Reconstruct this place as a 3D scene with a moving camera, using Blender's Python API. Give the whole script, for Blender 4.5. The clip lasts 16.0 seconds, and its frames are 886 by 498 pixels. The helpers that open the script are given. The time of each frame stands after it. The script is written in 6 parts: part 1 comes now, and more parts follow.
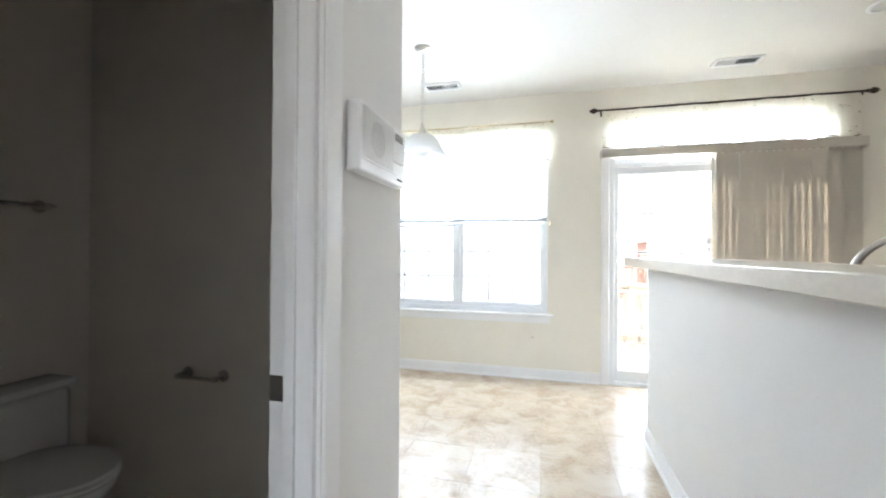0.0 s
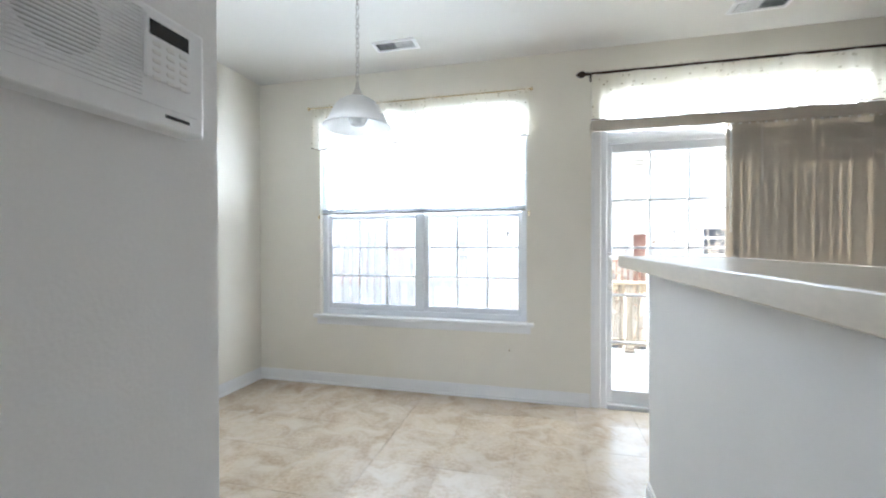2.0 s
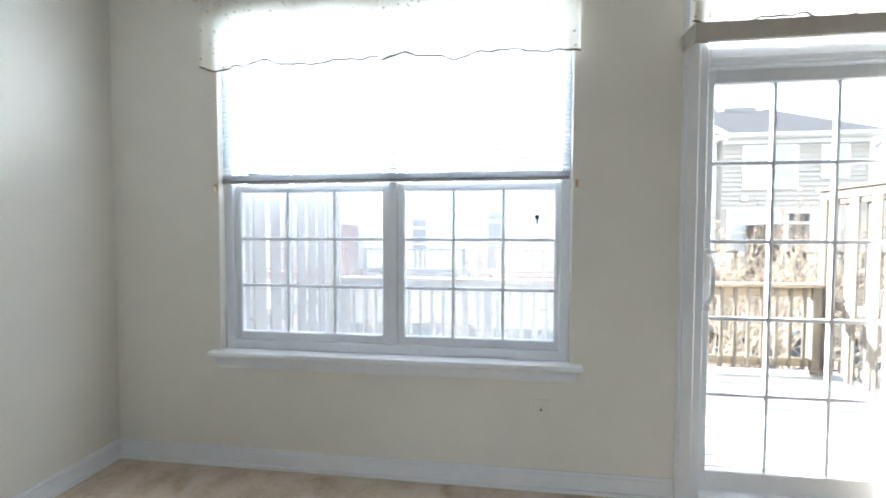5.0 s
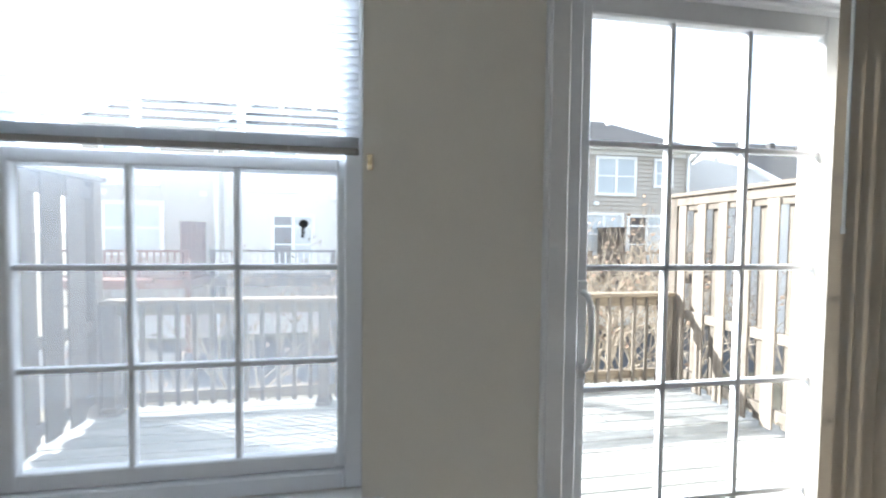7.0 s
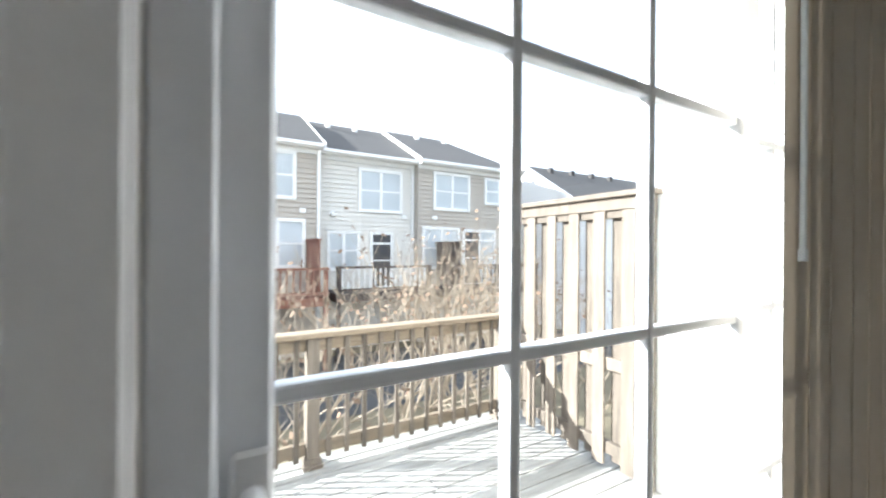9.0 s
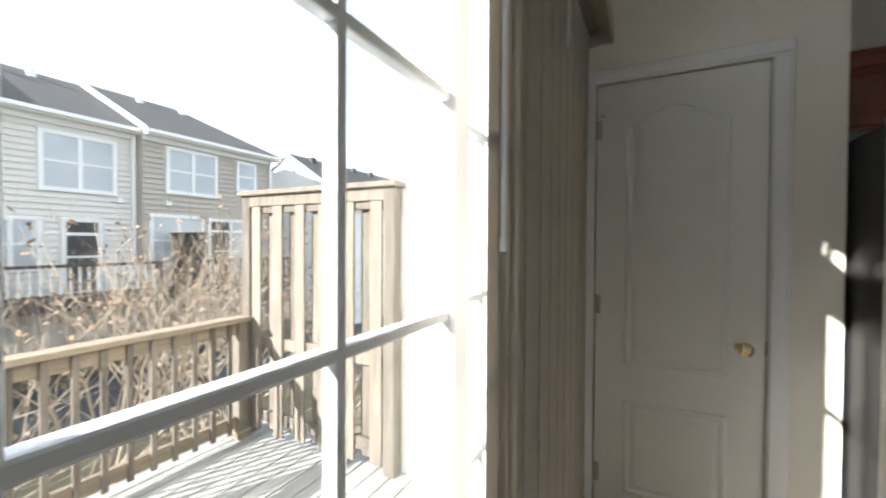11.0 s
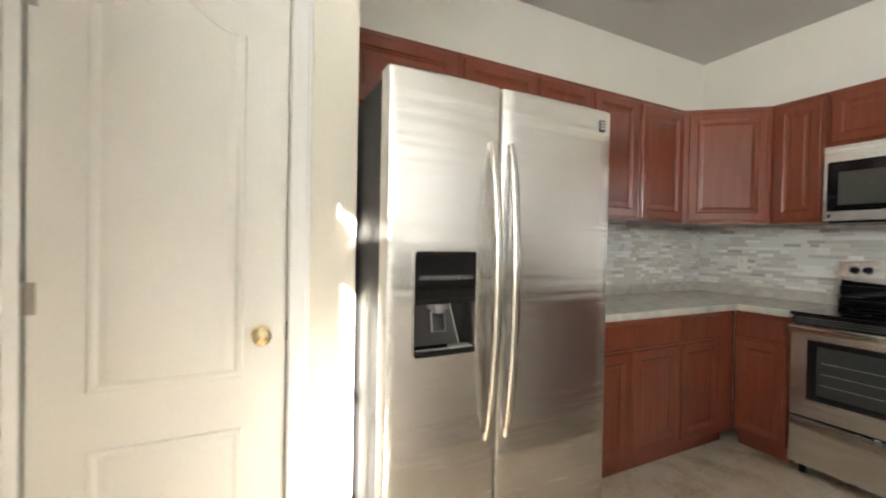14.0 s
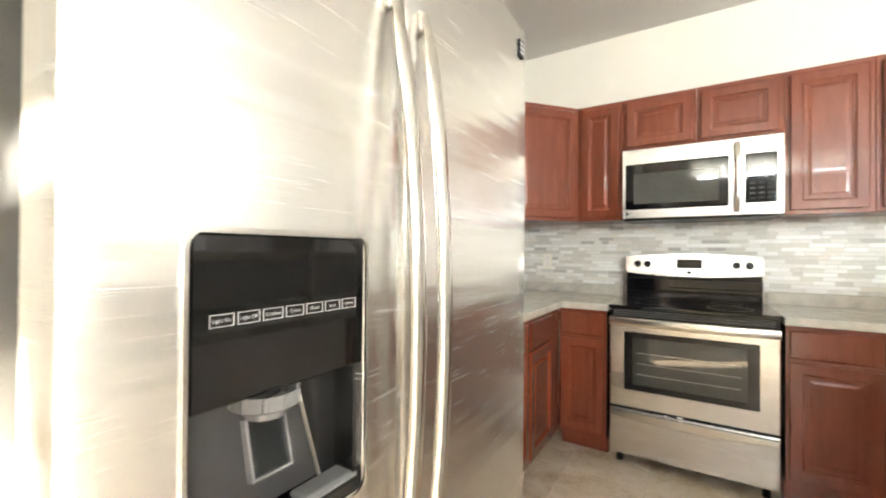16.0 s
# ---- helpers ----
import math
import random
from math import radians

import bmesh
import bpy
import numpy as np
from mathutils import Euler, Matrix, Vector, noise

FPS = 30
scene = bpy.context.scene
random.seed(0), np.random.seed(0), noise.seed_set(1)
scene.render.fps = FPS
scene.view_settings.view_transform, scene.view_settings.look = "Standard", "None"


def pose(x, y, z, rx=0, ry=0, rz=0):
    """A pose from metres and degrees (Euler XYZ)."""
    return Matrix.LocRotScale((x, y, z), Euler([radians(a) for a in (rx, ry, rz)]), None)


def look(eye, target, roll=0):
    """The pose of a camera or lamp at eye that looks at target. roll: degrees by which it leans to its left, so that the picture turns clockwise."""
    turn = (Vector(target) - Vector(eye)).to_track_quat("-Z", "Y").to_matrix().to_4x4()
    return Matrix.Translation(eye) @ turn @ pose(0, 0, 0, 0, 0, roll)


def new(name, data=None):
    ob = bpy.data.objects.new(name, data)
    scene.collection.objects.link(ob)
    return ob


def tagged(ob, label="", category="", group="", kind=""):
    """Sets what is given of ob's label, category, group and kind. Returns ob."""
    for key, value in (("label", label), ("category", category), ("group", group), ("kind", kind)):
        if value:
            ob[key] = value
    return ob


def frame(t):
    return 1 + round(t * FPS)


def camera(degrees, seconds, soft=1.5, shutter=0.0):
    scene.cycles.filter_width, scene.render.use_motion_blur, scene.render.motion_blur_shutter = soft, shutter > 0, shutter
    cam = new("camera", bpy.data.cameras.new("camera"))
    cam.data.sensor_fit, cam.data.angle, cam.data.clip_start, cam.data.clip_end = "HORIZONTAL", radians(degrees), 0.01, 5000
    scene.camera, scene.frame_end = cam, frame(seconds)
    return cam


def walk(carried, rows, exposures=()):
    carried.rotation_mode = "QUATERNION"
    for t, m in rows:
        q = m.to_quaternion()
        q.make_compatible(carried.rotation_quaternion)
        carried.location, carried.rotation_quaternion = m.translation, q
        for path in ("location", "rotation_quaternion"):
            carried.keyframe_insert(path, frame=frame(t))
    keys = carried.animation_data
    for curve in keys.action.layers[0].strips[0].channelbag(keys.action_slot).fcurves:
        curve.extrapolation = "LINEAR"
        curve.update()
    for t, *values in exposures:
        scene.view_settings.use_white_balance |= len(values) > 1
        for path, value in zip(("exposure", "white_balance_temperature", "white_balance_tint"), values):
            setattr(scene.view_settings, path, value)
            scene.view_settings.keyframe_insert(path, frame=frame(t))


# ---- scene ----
cam = camera(95.4, 16.0, soft=2.0, shutter=0.4)
PATH = [
    (0, (0.299, -0.067, 1.245), (-0.196, 1.871, 1.259), 0.39),
    (0.5, (0.343, 0.043, 1.266), (0.017, 2.017, 1.265), 0.27),
    (1, (0.425, 0.198, 1.267), (0.133, 2.176, 1.256), 0.25),
    (1.5, (0.464, 0.436, 1.264), (0.138, 2.409, 1.248), 0.28),
    (2, (0.438, 0.678, 1.268), (-0.041, 2.62, 1.251), -0.06),
    (2.5, (0.35, 0.937, 1.255), (-0.311, 2.825, 1.244), -0.14),
    (3, (0.188, 1.158, 1.223), (-0.572, 3.008, 1.221), -0.05),
    (3.2, (0.134, 1.257, 1.219), (-0.632, 3.105, 1.211), 0.11),
    (5.3, (-0.068, 2.121, 1.284), (-0.188, 4.116, 1.212), 0.3),
    (5.5, (-0.046, 2.219, 1.285), (-0.083, 4.218, 1.219), 0.4),
    (6, (0.02, 2.456, 1.292), (0.184, 4.449, 1.244), 0.5),
    (6.5, (0.186, 2.726, 1.315), (0.443, 4.708, 1.255), 0.5),
    (7, (0.355, 2.948, 1.347), (0.673, 4.921, 1.272), 0.6),
    (7.5, (0.501, 3.177, 1.374), (0.956, 5.124, 1.328), 0.7),
    (8, (0.655, 3.39, 1.38), (1.241, 5.301, 1.327), 0.5),
    (8.2, (0.714, 3.472, 1.377), (1.375, 5.359, 1.338), 0.6),
    (10.3, (1.122, 3.797, 1.376), (2.7, 5.025, 1.362), -0.2),
    (10.5, (1.139, 3.789, 1.376), (2.783, 4.928, 1.359), -0.1),
    (11, (1.16, 3.766, 1.373), (2.944, 4.669, 1.341), 0.3),
    (11.5, (1.178, 3.722, 1.356), (3.087, 4.317, 1.326), 0.4),
    (12, (1.198, 3.67, 1.334), (3.172, 3.992, 1.305), 0.6),
    (12.5, (1.251, 3.609, 1.309), (3.251, 3.63, 1.279), 0.7),
    (13, (1.408, 3.575, 1.282), (3.383, 3.258, 1.26), 0.9),
    (13.5, (1.563, 3.519, 1.274), (3.462, 2.891, 1.241), 1.1),
    (14, (1.743, 3.465, 1.254), (3.537, 2.581, 1.231), 1.1),
    (14.5, (1.956, 3.404, 1.239), (3.608, 2.277, 1.215), 1.1),
    (15, (2.178, 3.328, 1.218), (3.689, 2.019, 1.205), 0.9),
    (15.5, (2.35, 3.24, 1.221), (3.672, 1.74, 1.219), 0.7),
    (16, (2.482, 3.185, 1.216), (3.555, 1.498, 1.23), 0.4),
]
EXPO = [(0, 4.15, 5750, 10), (1, 3.65, 5680, 10), (1.5, 3.58, 5650, 10), (3, 3.12, 5650, 10), (5.5, 2.88, 5650, 10), (7, 2.33, 5650, 10), (8.2, 2.4, 5680, 10), (10.5, 1.8, 5950, 10), (11.5, 2.2, 6000, 10), (12.5, 2.75, 6200, 10), (13.5, 4.2, 6400, 10), (14.5, 4.35, 6450, 10), (15.5, 4.85, 6500, 10), (16, 5.2, 6550, 10)]
walk(cam, [(t, look(eye, target, roll)) for t, eye, target, roll in PATH], EXPO)

# ---- light ----
world = bpy.data.worlds.new("sky_world")
scene.world = world
world.use_nodes = True
sky = world.node_tree.nodes.new("ShaderNodeTexSky")
sky.sky_type, sky.sun_disc = "NISHITA", False
sky.sun_elevation, sky.sun_rotation = radians(24.5), radians(-61)
sky.air_density, sky.dust_density = 1.0, 2.0
wn, wl = world.node_tree.nodes, world.node_tree.links
cloud, cmap, cmix, cco = wn.new("ShaderNodeTexNoise"), wn.new("ShaderNodeMapRange"), wn.new("ShaderNodeMix"), wn.new("ShaderNodeTexCoord")
cloud.inputs["Scale"].default_value, cloud.inputs["Detail"].default_value = 2.2, 6
cmap.inputs[1].default_value, cmap.inputs[2].default_value, cmap.inputs[3].default_value, cmap.inputs[4].default_value = 0.36, 0.56, 0.5, 1.0
cmix.data_type = "RGBA"
cmix.inputs[7].default_value = (3.3, 3.4, 3.5, 1)
wl.new(cco.outputs["Generated"], cloud.inputs["Vector"]), wl.new(cloud.outputs[0], cmap.inputs[0]), wl.new(cmap.outputs[0], cmix.inputs[0])
wl.new(sky.outputs[0], cmix.inputs[6]), wl.new(cmix.outputs[2], wn["Background"].inputs[0])
world.node_tree.nodes["Background"].inputs[1].default_value = 0.15
sun = new("sun", bpy.data.lights.new("sun", "SUN"))
sun.data.energy, sun.data.angle, sun.data.color = 4.8, radians(0.6), (1.0, 0.93, 0.82)
sun.matrix_world = look((0, 0, 0), (0.877, -0.48, -0.455))

# the sky's light in the upper sashes and in the transom
for lx, lz, lw_, lh, watts in ((-0.62, 1.99, 1.74, 0.86, 13.0), (1.72, 2.255, 1.56, 0.2, 4.0)):
    sl = new("sky_opening", bpy.data.lights.new("sky_opening", "AREA"))
    sl.data.shape, sl.data.size, sl.data.size_y, sl.data.energy, sl.data.color = "RECTANGLE", lw_, lh, watts, (0.93, 0.97, 1.0)
    sl.matrix_world = look((lx, 4.19, lz), (lx, 0.0, lz))


# ---- materials ----
def mat(name, color, rough=0.5, metal=0.0, var=0.12, scale=6.0, fine=80.0, bump=0.05, stretch=(1, 1, 1), spec=0.5, dark=None, coat=0.0, pieces=0.0):
    """A painted or natural surface: colour that wanders at two scales, and a fine relief."""
    m = bpy.data.materials.new(name)
    m.use_nodes = True
    n, l = m.node_tree.nodes, m.node_tree.links
    b = n["Principled BSDF"]
    b.inputs["Roughness"].default_value, b.inputs["Metallic"].default_value = rough, metal
    b.inputs["Specular IOR Level"].default_value, b.inputs["Coat Weight"].default_value = spec, coat
    co, mp = n.new("ShaderNodeTexCoord"), n.new("ShaderNodeMapping")
    mp.inputs["Scale"].default_value = stretch
    l.new(co.outputs["Object"], mp.inputs["Vector"])
    big, small, mix, ramp = n.new("ShaderNodeTexNoise"), n.new("ShaderNodeTexNoise"), n.new("ShaderNodeMix"), n.new("ShaderNodeMix")
    big.inputs["Scale"].default_value, big.inputs["Detail"].default_value = scale, 5
    small.inputs["Scale"].default_value, small.inputs["Detail"].default_value = fine, 3
    for t in (big, small):
        l.new(mp.outputs[0], t.inputs["Vector"])
    mix.data_type = "FLOAT"
    mix.inputs[0].default_value = 0.4
    l.new(big.outputs[0], mix.inputs[2]), l.new(small.outputs[0], mix.inputs[3])
    mr = n.new("ShaderNodeMapRange")
    mr.inputs[1].default_value, mr.inputs[2].default_value = 0.3, 0.7
    l.new(mix.outputs[0], mr.inputs[0])
    ramp.data_type = "RGBA"
    low = dark or [c * (1 - var) for c in color]
    ramp.inputs[6].default_value, ramp.inputs[7].default_value = (*low, 1), (*[min(1, c * (1 + var * 0.4)) for c in color], 1)
    l.new(mr.outputs[0], ramp.inputs[0]), l.new(ramp.outputs[2], b.inputs["Base Color"])
    if pieces:      # each piece a little lighter or darker than the next, its grain shifted
        info, tone, off, shift = n.new("ShaderNodeObjectInfo"), n.new("ShaderNodeMapRange"), n.new("ShaderNodeVectorMath"), n.new("ShaderNodeVectorMath")
        hsv = n.new("ShaderNodeHueSaturation")
        tone.inputs[3].default_value, tone.inputs[4].default_value = 1 - pieces, 1 + pieces
        off.operation, off.inputs[3].default_value, shift.operation = "SCALE", 37.0, "ADD"
        l.new(info.outputs["Random"], tone.inputs[0]), l.new(tone.outputs[0], hsv.inputs["Value"])
        l.new(info.outputs["Random"], off.inputs[0]), l.new(off.outputs[0], shift.inputs[0]), l.new(mp.outputs[0], shift.inputs[1])
        for t in (big, small):
            l.new(shift.outputs[0], t.inputs["Vector"])
        l.new(ramp.outputs[2], hsv.inputs["Color"]), l.new(hsv.outputs[0], b.inputs["Base Color"])
    if bump:
        bp = n.new("ShaderNodeBump")
        bp.inputs["Strength"].default_value, bp.inputs["Distance"].default_value = bump, 0.004
        l.new(small.outputs[0], bp.inputs["Height"]), l.new(bp.outputs[0], b.inputs["Normal"])
    return m


def glass_mat(name, tint=(1, 1, 1), rough=0.0):
    m = bpy.data.materials.new(name)
    m.use_nodes = True
    n, l = m.node_tree.nodes, m.node_tree.links
    n.remove(n["Principled BSDF"])
    tr, gl, mx, lw, pw, ad = n.new("ShaderNodeBsdfTransparent"), n.new("ShaderNodeBsdfGlossy"), n.new("ShaderNodeMixShader"), n.new("ShaderNodeLayerWeight"), n.new("ShaderNodeMath"), n.new("ShaderNodeMath")
    tr.inputs[0].default_value, gl.inputs["Roughness"].default_value = (*tint, 1), rough
    lw.inputs[0].default_value = 0.5
    pw.operation, pw.inputs[1].default_value, ad.operation, ad.inputs[1].default_value, ad.inputs[2].default_value = "POWER", 5.0, "MULTIPLY_ADD", 0.6, 0.03
    l.new(lw.outputs["Facing"], pw.inputs[0]), l.new(pw.outputs[0], ad.inputs[0])
    l.new(ad.outputs[0], mx.inputs[0]), l.new(tr.outputs[0], mx.inputs[1]), l.new(gl.outputs[0], mx.inputs[2])
    l.new(mx.outputs[0], n["Material Output"].inputs[0])
    return m


def cloth_mat(name, color, through_amount, spots=None, rough=0.9):
    """Thin cloth or vinyl: part of the light passes through it."""
    m = mat(name, color, rough, var=0.06, scale=30, fine=400, bump=0.1)
    n, l = m.node_tree.nodes, m.node_tree.links
    b, out = n["Principled BSDF"], n["Material Output"]
    tl, mx = n.new("ShaderNodeBsdfTranslucent"), n.new("ShaderNodeMixShader")
    mx.inputs[0].default_value = through_amount
    src = b.inputs["Base Color"].links[0].from_socket
    if spots:
        vo, lt, mc = n.new("ShaderNodeTexVoronoi"), n.new("ShaderNodeMath"), n.new("ShaderNodeMix")
        vo.inputs["Scale"].default_value, lt.operation, lt.inputs[1].default_value = 26, "LESS_THAN", 0.17
        mc.data_type = "RGBA"
        l.new(n["Texture Coordinate"].outputs["Object"], vo.inputs["Vector"])
        l.new(vo.outputs["Distance"], lt.inputs[0]), l.new(lt.outputs[0], mc.inputs[0])
        l.new(src, mc.inputs[6])
        mc.inputs[7].default_value = (*spots, 1)
        src = mc.outputs[2]
        l.new(src, b.inputs["Base Color"])
    l.new(src, tl.inputs[0])
    l.new(b.outputs[0], mx.inputs[1]), l.new(tl.outputs[0], mx.inputs[2]), l.new(mx.outputs[0], out.inputs[0])
    return m


WALL = mat("wall_paint", (0.80, 0.765, 0.68), 0.9, var=0.05, scale=3, fine=260, bump=0.18, spec=0.25)
WALLW = mat("white_wall_paint", (0.78, 0.77, 0.75), 0.8, var=0.04, scale=3, fine=120, bump=0.17, spec=0.3)
BATHW = mat("bath_wall_paint", (0.80, 0.75, 0.68), 0.8, var=0.05, scale=3, fine=200, bump=0.2)
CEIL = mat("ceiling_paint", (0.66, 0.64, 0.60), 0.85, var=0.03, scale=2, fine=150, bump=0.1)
TRIM = mat("white_trim_paint", (0.82, 0.82, 0.82), 0.35, var=0.04, scale=5, fine=60, bump=0.03)
DOORP = mat("door_paint", (0.80, 0.79, 0.755), 0.38, var=0.04, scale=4, fine=90, bump=0.06)
VINYL = mat("white_vinyl", (0.80, 0.82, 0.85), 0.3, var=0.04, scale=5, fine=50, bump=0.02)
CHERRY = mat("cherry_wood", (0.205, 0.052, 0.026), 0.27, var=0.24, scale=6, fine=50, bump=0.04, stretch=(6, 6, 0.6), coat=0.35, pieces=0.07)
BLACK = mat("black_plastic", (0.012, 0.012, 0.013), 0.25, var=0.2, scale=10, bump=0.02)
DECKW = mat("weathered_deck", (0.40, 0.395, 0.375), 0.85, var=0.5, scale=3, fine=28, bump=0.4, stretch=(1, 9, 1), pieces=0.16)
FENCEW = mat("fence_wood", (0.19, 0.16, 0.13), 0.85, var=0.5, scale=4, fine=28, bump=0.4, stretch=(7, 7, 0.7), pieces=0.28)
RAILW = mat("rail_wood", (0.27, 0.215, 0.155), 0.85, var=0.45, scale=4, fine=28, bump=0.4, stretch=(0.7, 7, 7), pieces=0.15)
GLASS = glass_mat("window_glass", (0.97, 0.985, 0.98))


# ---- builders ----
def add_box(bm, x0, x1, y0, y1, z0, z1, bevel=0.0, seg=1):
    r = bmesh.ops.create_cube(bm, size=1.0, matrix=Matrix.Translation(((x0 + x1) / 2, (y0 + y1) / 2, (z0 + z1) / 2)) @ Matrix.Diagonal((abs(x1 - x0), abs(y1 - y0), abs(z1 - z0), 1)))
    if bevel:
        es = list({e for v in r["verts"] for e in v.link_edges})
        bmesh.ops.bevel(bm, geom=es, offset=bevel, segments=seg, affect="EDGES", profile=0.5)
    return r["verts"]


def add_rod(bm, a, b, r, seg=12, r2=None):
    a, b = Vector(a), Vector(b)
    d = b - a
    m = Matrix.Translation((a + b) / 2) @ d.to_track_quat("Z", "Y").to_matrix().to_4x4()
    return bmesh.ops.create_cone(bm, cap_ends=True, segments=seg, radius1=r, radius2=r if r2 is None else r2, depth=d.length, matrix=m)["verts"]


def add_ball(bm, c, r, s=(1, 1, 1), u=16, v=10):
    return bmesh.ops.create_uvsphere(bm, u_segments=u, v_segments=v, radius=r, matrix=Matrix.Translation(c) @ Matrix.Diagonal((*s, 1)))["verts"]


def add_lathe(bm, profile, at=(0, 0, 0), seg=24, axis="Z", flip=False):
    """Rings of (radius, height) turned round an axis."""
    rings = []
    for r, h in profile:
        ring = []
        for k in range(seg):
            a = 2 * math.pi * k / seg
            p = Vector((r * math.cos(a), r * math.sin(a), h))
            if axis == "X":
                p = Vector((p.z, p.x, p.y))
            elif axis == "Y":
                p = Vector((p.x, p.z, p.y))
            ring.append(bm.verts.new(p + Vector(at)))
        rings.append(ring)
    for a, b in zip(rings, rings[1:]):
        for k in range(seg):
            bm.faces.new((a[k], a[(k + 1) % seg], b[(k + 1) % seg], b[k]))
    return rings


def add_tube(bm, pts, r, seg=10):
    """A round tube along a line of points."""
    pts = [Vector(p) for p in pts]
    rings, side = [], None
    for k, p in enumerate(pts):
        d = (pts[min(k + 1, len(pts) - 1)] - pts[max(k - 1, 0)]).normalized()
        if side is None:
            side = d.orthogonal().normalized()
        side = (side - d * side.dot(d)).normalized()
        up = d.cross(side)
        rr = r[k] if isinstance(r, (list, tuple)) else r
        rings.append([bm.verts.new(p + (side * math.cos(2 * math.pi * j / seg) + up * math.sin(2 * math.pi * j / seg)) * rr) for j in range(seg)])
    for a, b in zip(rings, rings[1:]):
        for j in range(seg):
            bm.faces.new((a[j], a[(j + 1) % seg], b[(j + 1) % seg], b[j]))
    bm.faces.new(rings[0]), bm.faces.new(rings[-1])
    return rings


def finish(bm, name, material, smooth=False):
    bmesh.ops.recalc_face_normals(bm, faces=bm.faces)
    me = bpy.data.meshes.new(name)
    bm.to_mesh(me)
    bm.free()
    me.materials.append(material)
    if smooth:
        for p in me.polygons:
            p.use_smooth = True
        me.set_sharp_from_angle(angle=radians(35))
    return me


def part(name, bm, material, parent, label="", smooth=False):
    ob = new(name, finish(bm, name, material, smooth))
    ob.parent = parent
    return tagged(ob, label)


def thing(name, at, label, category, group="", kind="", rz=0):
    e = new(name)
    e.matrix_basis = pose(*at, 0, 0, rz)
    e.empty_display_size = 0.1
    return tagged(e, label, category, group, kind)


def solid(name, boxes, material, label, category="", kind="structure", bevel=0.0):
    bm = bmesh.new()
    for b in boxes:
        add_box(bm, *b, bevel=bevel)
    return tagged(new(name, finish(bm, name, material)), label, category or name.split("_")[0], kind=kind)


# ---- structure ----
W, T, CEILZ = 4.02, 0.14, 2.80                  # window wall's inner face, wall thickness, ceiling
XL, XP, XR, YS = -2.19, 3.165, 3.842, 0.02        # nook wall, pantry wall, kitchen wall, range wall
XI, YA, XB, YB = -0.25, 1.415, -0.455, 1.62       # passage wall, its end, and the far end of its angled corner
BX0, BX1, BY0, BY1, BZ = 0.95, 1.07, 0.74, 2.84, 1.16   # half wall under the bar
WX0, WX1, WZ0, WZ1 = -1.55, 0.315, 0.62, 2.46    # window opening
DX0, DX1, TZ1 = 0.88, 2.56, 2.41                # patio door opening with its transom
JY0, JY1 = 0.05, 0.825                          # bathroom doorway


def tile_mat():
    """Printed stone vinyl: warm tan clouds with pale and brown veins."""
    m = mat("stone_vinyl_floor", (0.62, 0.525, 0.40), 0.24, var=0.25, scale=4, fine=45, bump=0.03, dark=(0.40, 0.30, 0.20))
    n, l = m.node_tree.nodes, m.node_tree.links
    b = n["Principled BSDF"]
    co, geo, mus, rp, mx = n.new("ShaderNodeTexCoord"), n.new("ShaderNodeNewGeometry"), n.new("ShaderNodeTexNoise"), n.new("ShaderNodeMapRange"), n.new("ShaderNodeMix")
    mus.inputs["Scale"].default_value, mus.inputs["Detail"].default_value, mus.inputs["Distortion"].default_value = 5.5, 7, 0.9
    info, add = n.new("ShaderNodeObjectInfo"), n.new("ShaderNodeVectorMath")
    add.operation = "ADD"
    l.new(geo.outputs["Position"], add.inputs[0])
    sc = n.new("ShaderNodeVectorMath")
    sc.operation = "SCALE"
    sc.inputs[3].default_value = 0.02
    l.new(info.outputs["Random"], sc.inputs[0]), l.new(sc.outputs[0], add.inputs[1])
    l.new(add.outputs[0], mus.inputs["Vector"])
    for nm in ("Noise Texture", "Noise Texture.001"):
        l.new(add.outputs[0], n[nm].inputs["Vector"])
    rp.inputs[1].default_value, rp.inputs[2].default_value = 0.42, 0.66
    l.new(mus.outputs[0], rp.inputs[0])
    mx.data_type = "RGBA"
    l.new(rp.outputs[0], mx.inputs[0])
    l.new(b.inputs["Base Color"].links[0].from_socket, mx.inputs[6])
    mx.inputs[7].default_value = (0.63, 0.55, 0.44, 1)
    l.new(mx.outputs[2], b.inputs["Base Color"])
    return m


FLOORM = tile_mat()
GROUT = mat("floor_joint", (0.50, 0.42, 0.32), 0.5)
floor = solid("floor", [(-3.2, 4.1, -3.2, W, -0.12, -0.003)], GROUT, "tan stone-look vinyl tile floor", "floor")
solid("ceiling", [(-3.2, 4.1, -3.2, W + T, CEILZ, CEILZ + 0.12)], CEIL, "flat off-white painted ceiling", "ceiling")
solid("wall_north", [(XL - T, WX0, W, W + T, -0.12, CEILZ), (WX0, WX1, W, W + T, -0.12, WZ0), (WX0, WX1, W, W + T, WZ1, CEILZ), (WX1, DX0, W, W + T, -0.12, CEILZ),
                     (DX0, DX1, W, W + T, TZ1, CEILZ), (DX1, 4.1, W, W + T, -0.12, CEILZ)], WALL, "cream painted wall with a window and a patio door", "wall")
solid("wall_west", [(XL - T, XL, YB - 0.1, W, 0, CEILZ)], WALL, "off-white painted side wall of the dining nook", "wall")
solid("wall_pantry", [(XP, XP + 0.11, 3.99, W, 0, CEILZ), (XP, XP + 0.11, 3.11, 3.335, 0, CEILZ), (XP, XP + 0.11, 3.335, 3.99, 2.105, CEILZ), (XP + 0.11, XR, 3.11, 3.22, 0, CEILZ)], WALL, "cream painted wall round the pantry door", "wall")
